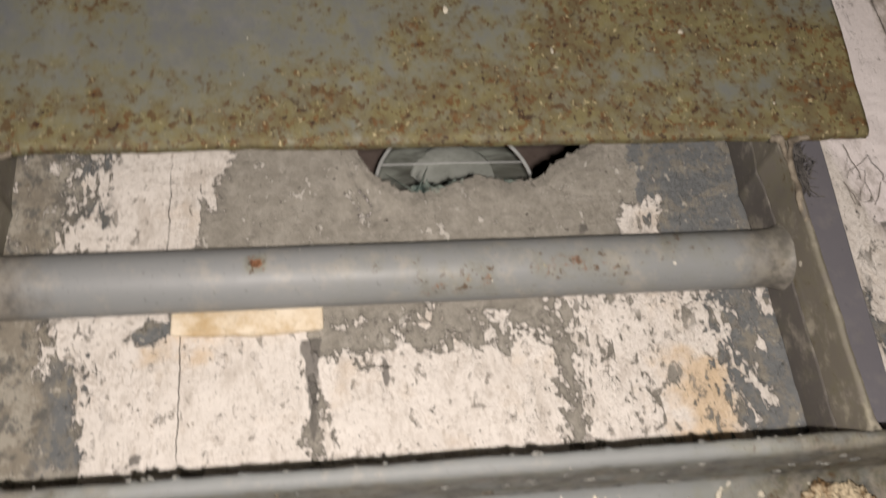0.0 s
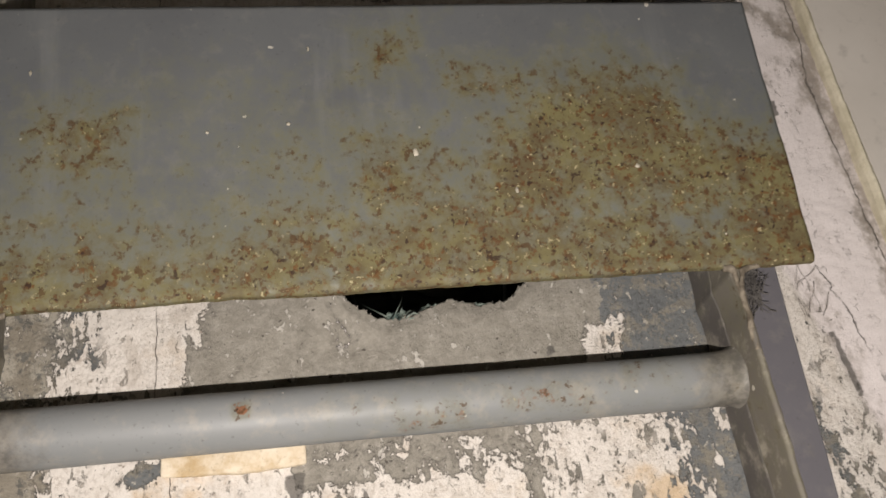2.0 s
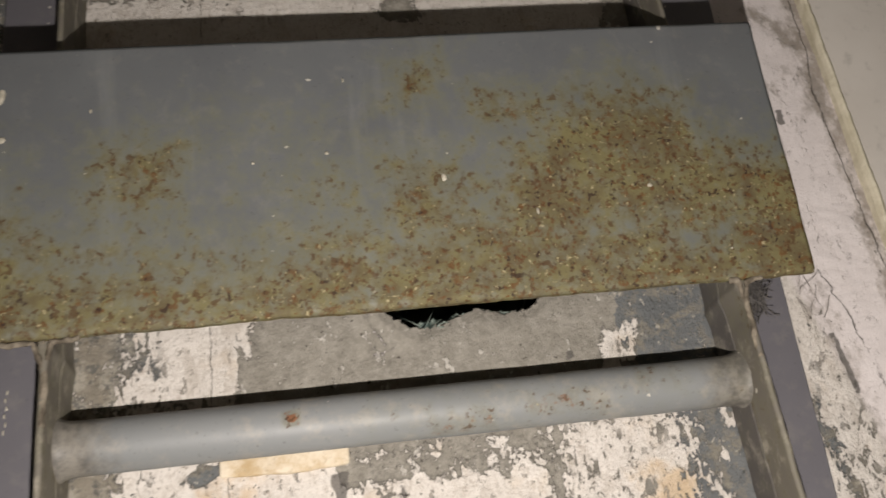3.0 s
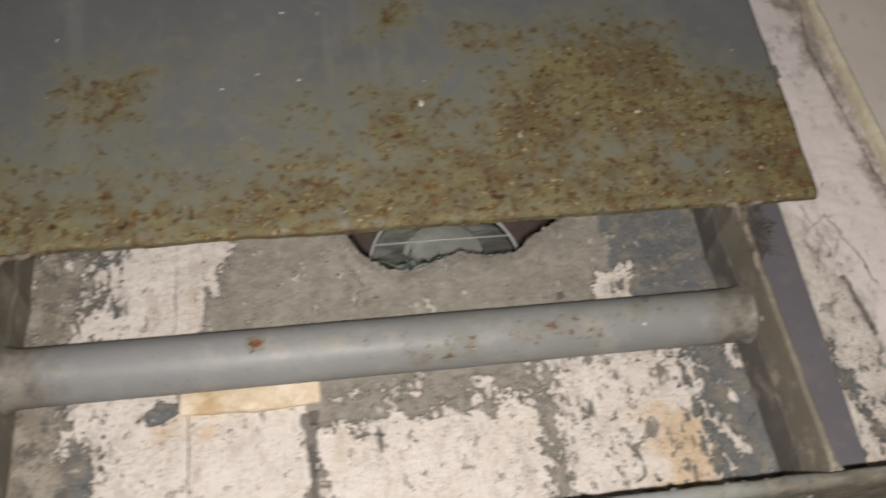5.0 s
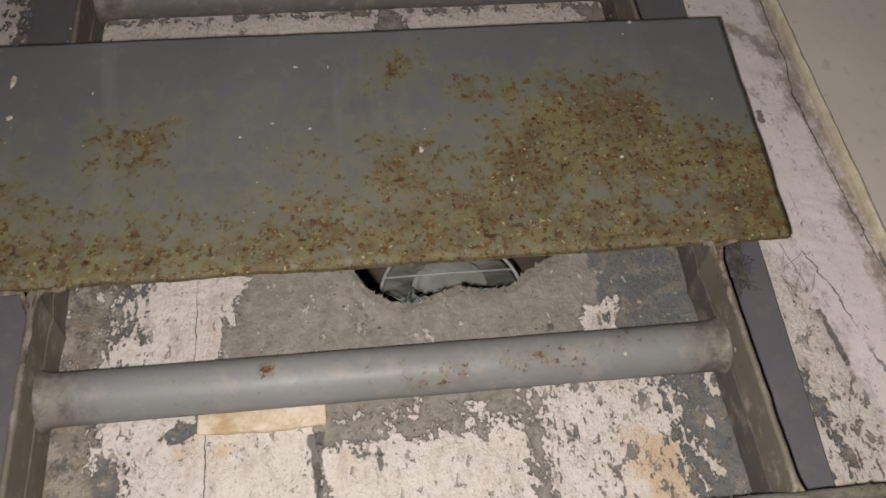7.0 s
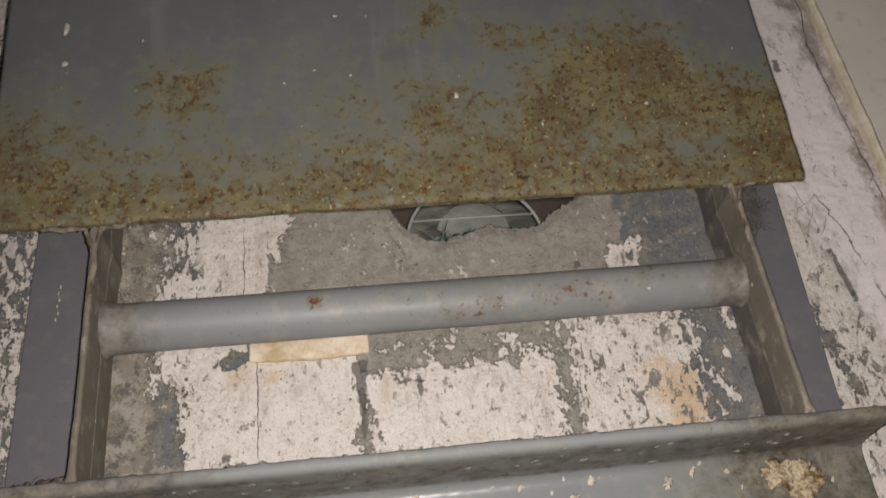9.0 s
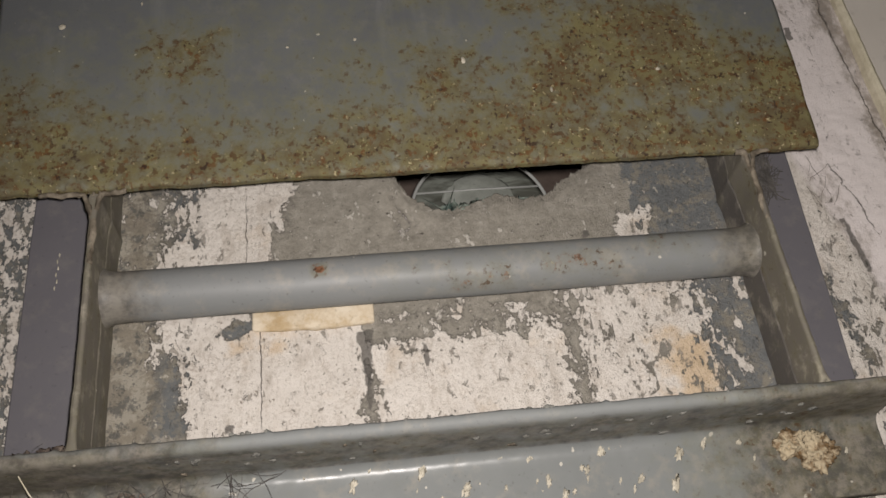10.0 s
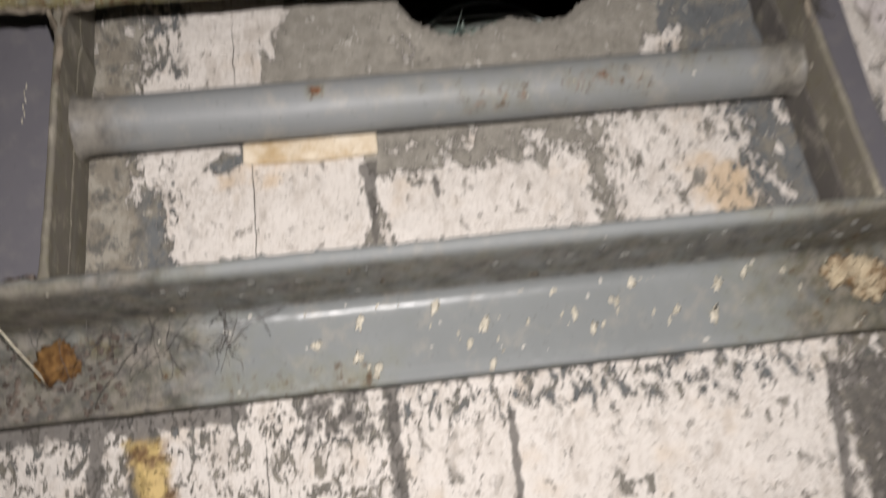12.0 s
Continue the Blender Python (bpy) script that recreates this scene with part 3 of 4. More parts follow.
    store(me, "blue", union(
        area(x, z, 0.268, 0.37, 1.88, 2.06, 0.014), area(x, z, 0.292, 0.37, 1.7, 1.89, 0.012), area(x, z, -0.168, -0.132, 1.760, 1.835, 0.012, 0, 1.2),
        area(x, z, -0.168, -0.13, 1.925, 2.05, 0.012, 0, 0.8), area(x, z, -1.4, -0.27, 1.6, 2.4, 0.02), area(x, z, -1.4, 0.6, 1.625, 1.70, 0.012),
        area(x, z, 0.40, 0.446, 1.65, 2.02, 0.010), area(x, z, -0.115, -0.083, 1.838, 1.856, 0.006, 1.0), area(x, z, 0.43, 0.48, 2.27, 2.4, 0.012)))
    store(me, "run", union(area(x, z, -0.162, -0.136, 1.56, 1.640, 0.008, -0.2, 1.4), area(x, z, -0.040, -0.010, 1.846, 1.870, 0.010, 0, -1.0)))
    store(me, "dirt", union(
        area(x, z, -0.21, -0.160, 1.72, 1.87, 0.012), area(x, z, -0.21, -0.155, 1.88, 2.06, 0.014, 0, 1.5), area(x, z, -0.25, 0.0, 1.5, 1.66, 0.02, 0, 0.0),
        area(x, z, 0.315, 0.6, 1.4, 1.665, 0.014, 0, 1.2), area(x, z, 0.515, 0.545, 2.14, 2.21, 0.016, 0, 0.6), area(x, z, 0.44, 0.455, 1.70, 1.80, 0.010, 0, 1.0)))
    dark = union(
        np.clip((np.interp(z, (1.768, 1.80, 1.835), (0.0015, 0.0035, 0.0060)) - np.abs(x - 0.009)) / 0.004, -4, 1.2) + np.where((z < 1.766) | (z > 1.838), -4, 0), area(x, z, 0.002, 0.016, 1.826, 1.838, 0.004, 0, 1.2), area(x, z, 0.0025, 0.0115, 1.5, 1.668, 0.004),
        area(x, z, 0.0815, 0.0865, 1.5, 1.632, 0.003, 0.05, 1.5), area(x, z, 0.303, 0.3115, 1.5, 1.640, 0.004, 0.18), area(x, z, 0.057, 0.061, 1.80, 1.822, 0.003, 0, 0.6),
        area(x, z, 0.4665, 0.4725, 1.857, 1.915, 0.003, -0.14, 2.0), area(x, z, 0.482, 0.489, 2.138, 2.156, 0.003),
        area(x, z, -0.108, -0.100, 1.758, 1.765, 0.003), area(x, z, -0.076, -0.062, 1.742, 1.752, 0.004), area(x, z, 0.215, 0.2215, 1.914, 1.922, 0.003),
        area(x, z, -0.194, -0.184, 1.55, 1.665, 0.005, 0, 0.9), area(x, z, -0.168, -0.158, 1.55, 1.665, 0.005, 0, 0.9), area(x, z, -0.40, -0.005, 1.5, 1.66, 0.02, 0, -0.55), area(x, z, -0.160, -0.149, 1.628, 1.648, 0.004, 0, 1.6), area(x, z, -0.30, -0.09, 1.646, 1.67, 0.006, 0, 0.5), area(x, z, -0.05, -0.01, 1.630, 1.660, 0.01, 0, 0.1), area(x, z, 0.545, 0.552, 1.93, 1.97, 0.006), area(x, z, 0.32, 0.6, 1.5, 1.64, 0.012, 0, 0.3))
    store(me, "dark", dark)
    store(me, "crack_a", x - np.interp(z, (1.6, 1.9, 2.02, 2.06, 2.18, 2.23, 2.33, 2.8), (0.552, 0.545, 0.540, 0.538, 0.531, 0.541, 0.543, 0.545)))
    store(me, "crack_b", x - np.interp(z, (1.6, 1.80, 1.87, 1.94, 2.00, 2.05), (0.53, 0.515, 0.50, 0.487, 0.464, 0.40)))
    store(me, "crack_c", x + np.interp(z, (1.70, 1.88, 1.9, 2.06), (0.0785, 0.0785, 0.090, 0.090)))
    me.materials.append(WALL)
    me.polygons.foreach_set("use_smooth", [True] * len(me.polygons))
    ob = new("wall_north", me)
    return tagged(ob, "worn concrete wall with flaking white and blue-grey paint and a broken hole", "wall", "", "structure")


build_wall()


def setting(name, bm, material, label, category):
    return tagged(part(name, bm, material), label, category, "", "structure")


def cavity():
    bm = bmesh.new()
    for box in ((-0.15, 0.45, 0.46, 0.49, 1.77, 2.65), (-0.15, -0.12, 0.031, 0.46, 1.80, 2.62), (0.42, 0.45, 0.031, 0.46, 1.80, 2.62),
                (-0.15, 0.45, 0.031, 0.46, 1.77, 1.80), (-0.15, 0.45, 0.031, 0.46, 2.62, 2.65)):
        slab = block(*box)
        me = bpy.data.meshes.new("slab")
        slab.to_mesh(me)
        slab.free()
        bm.from_mesh(me)
        bpy.data.meshes.remove(me)
    return bm


setting("wall_cavity", cavity(), CAVITY, "dark brown hollow space behind the broken wall", "cavity")
setting("wall_panel", block(0.556, 1.6, -0.007, 0.02, 0, 2.8, 0.002), CREAM, "smooth cream-painted wall panel beside the worn wall", "wall panel")
setting("trim", sweep([(-0.008, 0.0050), (-0.0125, 0.0062), (-0.0140, 0.0088), (-0.0120, 0.0122), (-0.008, 0.0135), (0.004, 0.0135), (0.004, 0.0050)], 1.5, 2.6, 160, 0.0012, 4.0), BEAD,
        "yellowed sealant bead along the panel joint", "trim").matrix_world = Matrix(((0, 0, 1, 0.5435), (0, 1, 0, 0), (1, 0, 0, 0), (0, 0, 0, 1)))
# unseen room shell; its close, pale walls are added to bounce light
setting("wall_west", block(-1.5, -1.4, -1.5, 0.1, 0, 2.8), ROOM, "plain plastered side wall, unseen, added to bounce light", "wall")
setting("wall_east", block(1.6, 1.7, -1.5, 0.1, 0, 2.8), ROOM, "plain plastered side wall, unseen, added to bounce light", "wall")
setting("wall_south", block(-1.5, 1.7, -1.6, -1.5, 0, 2.8), ROOM, "plain plastered wall opposite the ladder, unseen, added to bounce light", "wall")
setting("floor", block(-1.5, 1.7, -1.6, 0.1, -0.1, 0), FLOORMAT, "plain concrete floor, unseen, added", "floor")
setting("ceiling", block(-1.5, 1.7, -1.6, 0.5, 2.8, 2.9), ROOM, "plain plastered ceiling, unseen, added to bounce light", "ceiling")


# ---- the steel ladder ----
PIPE_Z, PIPE_Y, PIPE_R = 1.8735, -0.0265, 0.0212
LEFT, RIGHT = -0.199, 0.351
ladder = thing("steel_ladder", (0.076, 0.0, 1.73), "grey-painted steel ladder frame with round rungs fixed to a worn wall", "ladder")


def upright(x, half, y0, y1, swell, seed, round_front):
    """A bar standing on edge, its front rounded, widening in smooth fillets where it meets the angle, the rung and the plate."""
    bm = bmesh.new()
    heights = lines((1.7265, 1.76, 0.0015), (1.76, 2.0, 0.0030), (2.0, 2.60, 0.012))
    rings = []
    for z in heights:
        foot, head = math.exp(-max(0.0, z - 1.7295) / 0.0055), math.exp(-abs(z - 1.942) / 0.0075)
        grow = swell * max(foot, head)
        shape = []
        if round_front:
            r = 0.0022
            left = [(-half - grow + r - r * math.cos(q), y0 + r - r * math.sin(q)) for q in (math.pi * k / 8 for k in range(5))]
            shape = left + [(0.0, y0 - 0.0003)] + [(-px, py) for px, py in reversed(left)]
        else:
            shape = [(-half - grow, y0), (half + grow, y0)]
        shape += [(half + grow, y0 + (y1 - y0) * f) for f in (0.12, 0.5, 0.98)] + [(half + grow, y1), (-half - grow, y1)] + [(-half - grow, y0 + (y1 - y0) * f) for f in (0.98, 0.5, 0.12)]
        ring = []
        for px, py in shape:
            p = Vector((x + px, py, z))
            p += noise.noise_vector(p * 26 + Vector((seed, 0, 0))) * 0.0006 + noise.noise_vector(p * 110 + Vector((0, seed, 0))) * 0.0004
            ring.append(bm.verts.new(p))
        rings.append(ring)
    k = len(rings[0])
    for a, b in zip(rings, rings[1:]):
        for i in range(k):
            bm.faces.new((a[i], a[(i + 1) % k], b[(i + 1) % k], b[i]))
    bm.faces.new(rings[0][::-1]), bm.faces.new(rings[-1])
    bmesh.ops.recalc_face_normals(bm, faces=bm.faces[:])
    return bm


def rail(x, side):
    """One upright: a flat bar on edge, a strip behind it (darker on the right), and a flange against the wall."""
    mid = x + side * 0.0036
    bar = part("rail", at(upright(mid, 0.0026, -0.073, -0.036, 0.0030, x * 10, True), ladder), RAIL, ladder, "", True)
    part("rail_back", at(upright(mid, 0.0026, -0.0365, -0.0005, 0.0030, x * 10, False), ladder), RAIL_BACK if side > 0 else RAIL, bar, "strip behind the rail, darker on the right rail", True)
    outer = (LEFT - 0.075, LEFT - 0.0062) if side < 0 else (RIGHT + 0.0062, RIGHT + 0.068)
    bm = block(outer[0], outer[1], -0.0075, -0.0005, 1.7265, 2.60, 0.0015, 2, 40, 0.0005, x * 5)
    for v in bm.verts:
        v.co.x += 0.050 * (v.co.z - 1.76) * max(0.0, side) * (1 if v.co.x > RIGHT + 0.03 else 0)
    part("flange", at(bm, ladder), FLANGE, bar, "smooth dark grey flange against the wall")
    part("weld", at(lump((x, -0.045, 1.7300), (0.0085, 0.029, 0.0034), 0.25, x * 31, 3), ladder), RAIL, bar, "painted weld at the foot", True)


rail(LEFT, -1)
for k in range(6):
    part("paint_mark", at(lump((-0.249 + 0.0012 * (k % 2), -0.0077, 1.897 + 0.0065 * k), (0.0007, 0.0005, 0.0022), 0.5, k * 3.1, 2), ladder), SPLASH, ladder, "pale paint mark on the flange", True)
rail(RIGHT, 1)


def rung(z):
    steps, sides = 240, 48
    bm = bmesh.new()
    rings = []
    for i in range(steps + 1):
        u = i / steps
        x = LEFT - 0.0030 + (RIGHT - LEFT + 0.006) * (u - 0.12 * math.sin(2 * math.pi * u) / 1.0)
        flare = 0.0026 * math.exp(-min(x - LEFT, RIGHT - x) / 0.0048)
        ring = []
        for k in range(sides):
            a = 2 * math.pi * k / sides
            r = PIPE_R + max(0.0, min(0.0075, flare)) * (1 + 0.15 * noise.noise(Vector((a * 3, x * 30, z)))) + 0.00035 * noise.noise(Vector((x * 18, math.cos(a) * 1.5, math.sin(a) * 1.5 + z)))
            ring.append(bm.verts.new((x, PIPE_Y + r * math.cos(a) * 1.0, z + r * math.sin(a))))
        rings.append(ring)
    for a, b in zip(rings, rings[1:]):
        for k in range(sides):
            bm.faces.new((a[k], a[(k + 1) % sides], b[(k + 1) % sides], b[k]))
    bm.faces.new(rings[0][::-1]), bm.faces.new(rings[-1])
    bmesh.ops.recalc_face_normals(bm, faces=bm.faces[:])
    return bm


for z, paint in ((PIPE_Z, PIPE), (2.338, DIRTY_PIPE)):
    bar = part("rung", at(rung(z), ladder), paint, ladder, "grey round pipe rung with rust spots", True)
    co = np.empty(len(bar.data.vertices) * 3)
    bar.data.vertices.foreach_get("co", co)
    px, py, pz = (co.reshape(-1, 3) + np.array(ladder.location)).T
    pz = pz - z + PIPE_Z
    store(bar.data, "rust", union(np.full(len(px), -3.2), np.where(py < PIPE_Y, union(
        area(px, pz, -0.0320, -0.0180, 1.8680, 1.8810, 0.0013, 0, 7.0), area(px, pz, 0.040, 0.055, 1.868, 1.880, 0.006, 0, -0.5), area(px, pz, 0.082, 0.135, 1.853, 1.868, 0.004, 0, 0.3),
        area(px, pz, 0.165, 0.225, 1.858, 1.874, 0.005, 0, 0.2), area(px, pz, 0.258, 0.288, 1.871, 1.888, 0.007, 0, 0.1), area(px, pz, 0.06, 0.36, 1.84, 1.90, 0.02, 0, -1.2)), -3.2)))
    reach = np.minimum(px - LEFT, RIGHT - px)
    store(bar.data, "dust", np.clip((0.030 - reach) / 0.020, -4, 1.6))

# ---- the wide plate ----
PX0, PX1, PZ0, PZ1 = -0.290, 0.4195, 1.946, 2.190


def plate_y(z):
    return -0.080 - 0.094 * (z - PZ0)


def build_plate():
    T = 0.0065
    gx, gz = np.linspace(PX0, PX1, 236), np.linspace(PZ0, PZ1, 82)
    X, Z = np.meshgrid(gx, gz)
    nx, nz = len(gx), len(gz)
    x, z = X.ravel().copy(), Z.ravel().copy()
    y = plate_y(z)
    for k in range(len(x)):
        p = Vector((x[k], 0, z[k]))
        y[k] += 0.0011 * noise.noise(p * 6) + 0.0005 * noise.noise(p * 30)
        e = min(1.0, max(0.0, 1 - (z[k] - PZ0) / 0.012))
        z[k] += e * (0.0016 * noise.noise(p * 14 + Vector((3, 0, 0))) + 0.0008 * noise.noise(p * 90))
        e = min(1.0, max(0.0, 1 - (PX1 - x[k]) / 0.012))
        x[k] += e * 0.0012 * noise.noise(p * 40 + Vector((7, 0, 0)))
    # the lower lip is rolled back a little
    lip = np.clip(1 - (z - PZ0) / 0.005, 0, 1)
    y += 0.0030 * lip ** 2
    n0 = nx * nz
    verts = np.concatenate((np.stack((x, y, z), -1), np.stack((x, y + T, z), -1)))
    verts[n0:n0 + nx, 1] -= 0.002
    idx = np.arange(n0).reshape(nz, nx)
    front = np.stack((idx[:-1, :-1], idx[:-1, 1:], idx[1:, 1:], idx[1:, :-1]), -1).reshape(-1, 4)
    rim = np.concatenate((idx[0], idx[1:, -1], idx[-1, -2::-1], idx[-2:0:-1, 0]))
    nxt = np.roll(rim, -1)
    faces = front.tolist() + (front[:, ::-1] + n0).tolist() + np.stack((rim, rim + n0, nxt + n0, nxt), -1).tolist()
    me = bpy.data.meshes.new("plate")
    V = verts - np.array(plate.location)
    me.from_pydata(V.tolist(), [], faces)
    x, z = verts[:, 0], verts[:, 2]
    wave = 0.008 * np.sin(x * 17) + 0.007 * np.sin(x * 43 + 1)
    low = np.clip((2.012 + wave + 0.020 * np.clip((x - 0.05) / 0.1, 0, 1) + 0.022 * np.clip((-0.17 - x) / 0.05, 0, 1) - z) / 0.036, -4, 1.4)
    crest = np.interp(x, (0.10, 0.19, 0.228, 0.284, 0.327, 0.340, 0.385, 0.42), (2.03, 2.085, 2.120, 2.132, 2.115, 2.086, 2.064, 2.048))
    field = np.clip(np.minimum(np.minimum(crest - z, x - 0.165 - 0.4 * (z - 2.06)), z - 1.985) / 0.022, -4, 1.7)
    rust = union(
        low, field, area(x, z, 0.25, 0.335, 2.05, 2.115, 0.016, 0, 2.0), area(x, z, 0.385, 0.45, 1.93, 2.045, 0.018, 0, 2.0),
        area(x, z, -0.166, -0.098, 2.048, 2.098, 0.014, 0.15, 1.0), area(x, z, 0.080, 0.116, 2.128, 2.160, 0.014, 0.3, 0.9),
        area(x, z, 0.062, 0.128, 1.985, 2.072, 0.020, 0, 1.0), area(x, z, 0.150, 0.215, 2.100, 2.130, 0.014, -0.3, 0.6), area(x, z, -0.33, -0.205, 1.93, 2.000, 0.022, 0, 2.5), area(x, z, -0.33, -0.25, 1.93, 2.06, 0.03, 0, 0.9), area(x, z, -0.33, -0.14, 1.93, 1.992, 0.02, 0, 1.8),
        area(x, z, -0.30, 0.45, 1.93, 1.955, 0.008, 0, 1.7), area(x, z, -0.10, -0.02, 2.01, 2.085, 0.03, 0.1, -1.1), area(x, z, 0.01, 0.07, 2.01, 2.06, 0.025, 0, -0.2))
    rust = np.minimum(rust, -area(x, z, 0.280, 0.372, 1.957, 2.010, 0.014) + 1.9)
    rust = np.minimum(rust, -area(x, z, 0.124, 0.143, 1.975, 2.080, 0.008) + 1.7)
    rust = np.minimum(rust, -area(x, z, 0.015, 0.050, 1.950, 1.968, 0.010) + 1.4)
    rust = np.where(x > 0.365, rust + 1.5 * np.clip((x - 0.375) / 0.025, 0, 1) * np.clip((2.055 - z) / 0.02, 0, 1), rust)
    store(me, "rust", np.clip(rust, -4, 2.6))
    me.polygons.foreach_set("use_smooth", [True] * len(front) * 2 + [False] * len(rim))
    me.materials.append(PLATE)
    ob = new("plate", me)
    ob.parent = plate


plate = thing("steel_plate", (0.065, -0.08, 1.946), "wide grey steel plate with olive-brown rust along its lower edge", "plate")
build_plate()


def seam(points, radius, seed):
    """A crusty bead of weld and filler laid along points."""
    fine = []
    for a, b in zip(points, points[1:]):
        fine += [Vector(a).lerp(Vector(b), k / 14) for k in range(14)]
    bm = tube(fine + [Vector(points[-1])], radius, 10)
    for v in bm.verts:
        v.co += noise.noise_vector(v.co * 70 + Vector((seed, 0, 0))) * radius * 1.3 + noise.noise_vector(v.co * 240 + Vector((0, seed, 0))) * radius * 0.5
    return bm


for x, way in ((LEFT - 0.003, 1), (RIGHT + 0.003, -1)):
    wide = 1.0 if way > 0 else 0.45
    for run, radius in (([(x, -0.0715, 1.880), (x, -0.0715, 1.930), (x + way * 0.008 * wide, -0.0755, 1.9435), (x + way * 0.026 * wide, -0.0762, 1.9458)], 0.0022),
                        ([(x, -0.0715, 1.924), (x - way * 0.008 * wide, -0.0755, 1.9430), (x - way * 0.042 * wide, -0.0765, 1.9455)], 0.0021)):
        part("weld", at(seam(run, radius, x * 40), plate), WELD, plate, "crusty weld under the plate", True)

for x, z, w, h in ((0.114, 2.054, 0.0019, 0.0040), (-0.041, 2.077, 0.0012, 0.0013), (0.019, 2.082, 0.0016, 0.0018), (0.038, 2.149, 0.0009, 0.0022),
                   (0.189, 2.018, 0.0012, 0.0030), (-0.168, 2.132, 0.0011, 0.0021), (-0.236, 2.110, 0.0030, 0.0030), (-0.237, 2.150, 0.0026, 0.0080), (0.290, 2.034, 0.0020, 0.0018), (0.350, 1.972, 0.0008, 0.0009)):
    part("paint_drop", at(lump((x, plate_y(z) - 0.0002, z), (w, 0.0008, h), 0.5, x * 80, 2), plate), SPLASH, plate, "pale dried paint drop", True)

# ---- the angle below ----
AT, AB, AF = 1.7295, 1.6575, -0.080
angle = thing("steel_angle", (0.065, 0.0, AB), "grey steel angle bar with a protruding shelf and plaster splashes", "angle bar")


angle_bar = []


def build_angle():
    face, t = -0.012, 0.0102
    prof = [(-0.0005, AB), (face + 0.0008, AB), (face, AB + 0.0008)]
    prof += [(face, AB + 0.0008 + (AT - t - 0.010 - AB - 0.0008) * k / 10) for k in range(1, 11)]
    prof += [(face - 0.010 * (1 - math.cos(a)), AT - t - 0.010 + 0.010 * math.sin(a)) for a in (radians(18 * k) for k in range(1, 6))]
    prof += [(face - 0.010 + (AF + 0.006 - face + 0.010) * k / 8, AT - t) for k in range(1, 9)]
    prof += [(AF + 0.006 - 0.006 * math.sin(a), AT - t + 0.005 - 0.005 * math.cos(a)) for a in (radians(30 * k) for k in range(1, 4))]
    prof += [(AF + 0.0005, AT - 0.002), (AF + 0.0025, AT), (-0.0005, AT)]
    bm = sweep(prof, -0.30, 0.432, 460, 0.0004, 2.0)
    for v in bm.verts:
        if v.co.x > 0.395:
            reach = min(1, max(0, (-0.012 - v.co.y) / 0.060))
            v.co.x = 0.395 + (v.co.x - 0.395) * (0.024 - 0.003 * reach) / 0.037
        if v.co.y < AF + 0.004 and v.co.z > AT - 0.003:
            v.co.z += 0.0008 * noise.noise(v.co * 60) + 0.0050 * max(0, noise.noise(v.co * 130) - 0.28)
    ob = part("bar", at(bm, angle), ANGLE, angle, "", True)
    angle_bar.append(ob)
    me = ob.data
    co = np.empty(len(me.vertices) * 3)
    me.vertices.foreach_get("co", co)
    x, y, z = (co.reshape(-1, 3) + np.array(angle.location)).T
    rust = np.full(len(x), -3.4)
    rust = union(rust, np.where((y < -0.02) & (y > AF + 0.004), -0.9, -2.6), area(x, z, -0.33, -0.13, 1.60, 1.74, 0.03, 0, -0.9), area(x, z, -0.192, -0.174, 1.697, 1.710, 0.004, 0, 1.6), area(x, z, -0.143, -0.130, 1.677, 1.686, 0.003, 0, 1.6), area(x, z, 0.29, 0.40, 1.66, 1.74, 0.03, 0, -0.4), area(x, z, -0.10, 0.0, 1.64, 1.668, 0.01, 0, 0.3))
    store(me, "rust", rust)
    # under the shelf: grime plus shade put into the colour
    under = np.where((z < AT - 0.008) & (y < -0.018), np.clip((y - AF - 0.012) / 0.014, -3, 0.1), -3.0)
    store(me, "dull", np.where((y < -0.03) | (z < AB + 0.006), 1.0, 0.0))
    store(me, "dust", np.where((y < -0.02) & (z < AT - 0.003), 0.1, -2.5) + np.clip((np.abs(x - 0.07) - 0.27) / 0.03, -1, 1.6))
    store(me, "grime_shade", union(under, area(x, z, -0.33, -0.120, 1.60, 1.735, 0.035, 0, 2.2), area(x, z, 0.30, 0.46, 1.60, 1.735, 0.035, 0, 1.8)))


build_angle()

marks = random.Random(5)


def splash(x, z, w, h, name="splash"):
    """A dried drip of plaster on the angle's face."""
    bm = lump((x, -0.0121, z), (w, 0.0013, h), 0.95, x * 300 + z * 70, 3)
    for v in bm.verts:
        v.co.x += 0.25 * (v.co.z - z)
        v.co.y = min(v.co.y, -0.0112)
    part(name, at(bm, angle), SPLASH, angle_bar[0], "", True)


DROPS = ((-0.039, 1.720), (-0.009, 1.703), (-0.039, 1.689), (0.005, 1.718), (0.045, 1.710), (0.078, 1.694), (0.065, 1.680), (-0.013, 1.678),
         (0.000, 1.667), (0.079, 1.663), (0.107, 1.717), (0.130, 1.714), (0.154, 1.717), (0.169, 1.717), (0.142, 1.691), (0.153, 1.681),
         (0.173, 1.698), (0.187, 1.712), (0.215, 1.687), (0.249, 1.703), (0.241, 1.680), (0.272, 1.713), (0.203, 1.717), (0.300, 1.708))
for x, z in DROPS:
    for k in range(marks.randint(1, 3)):
        q = marks.uniform(0.7, 1.25) / (1 + 0.6 * k)
        splash(x + k * marks.uniform(-0.004, 0.004), z + k * marks.uniform(-0.005, 0.004), 0.0024 * q, 0.0036 * q * marks.uniform(0.7, 1.4))
for k in range(16):
    x = marks.uniform(-0.10, 0.40)
    z = 1.664 + 0.052 * marks.random() ** 0.6
    q = marks.uniform(0.3, 0.7)
    splash(x, z, 0.0015 * q, 0.0030 * q * marks.uniform(0.5, 1.5))
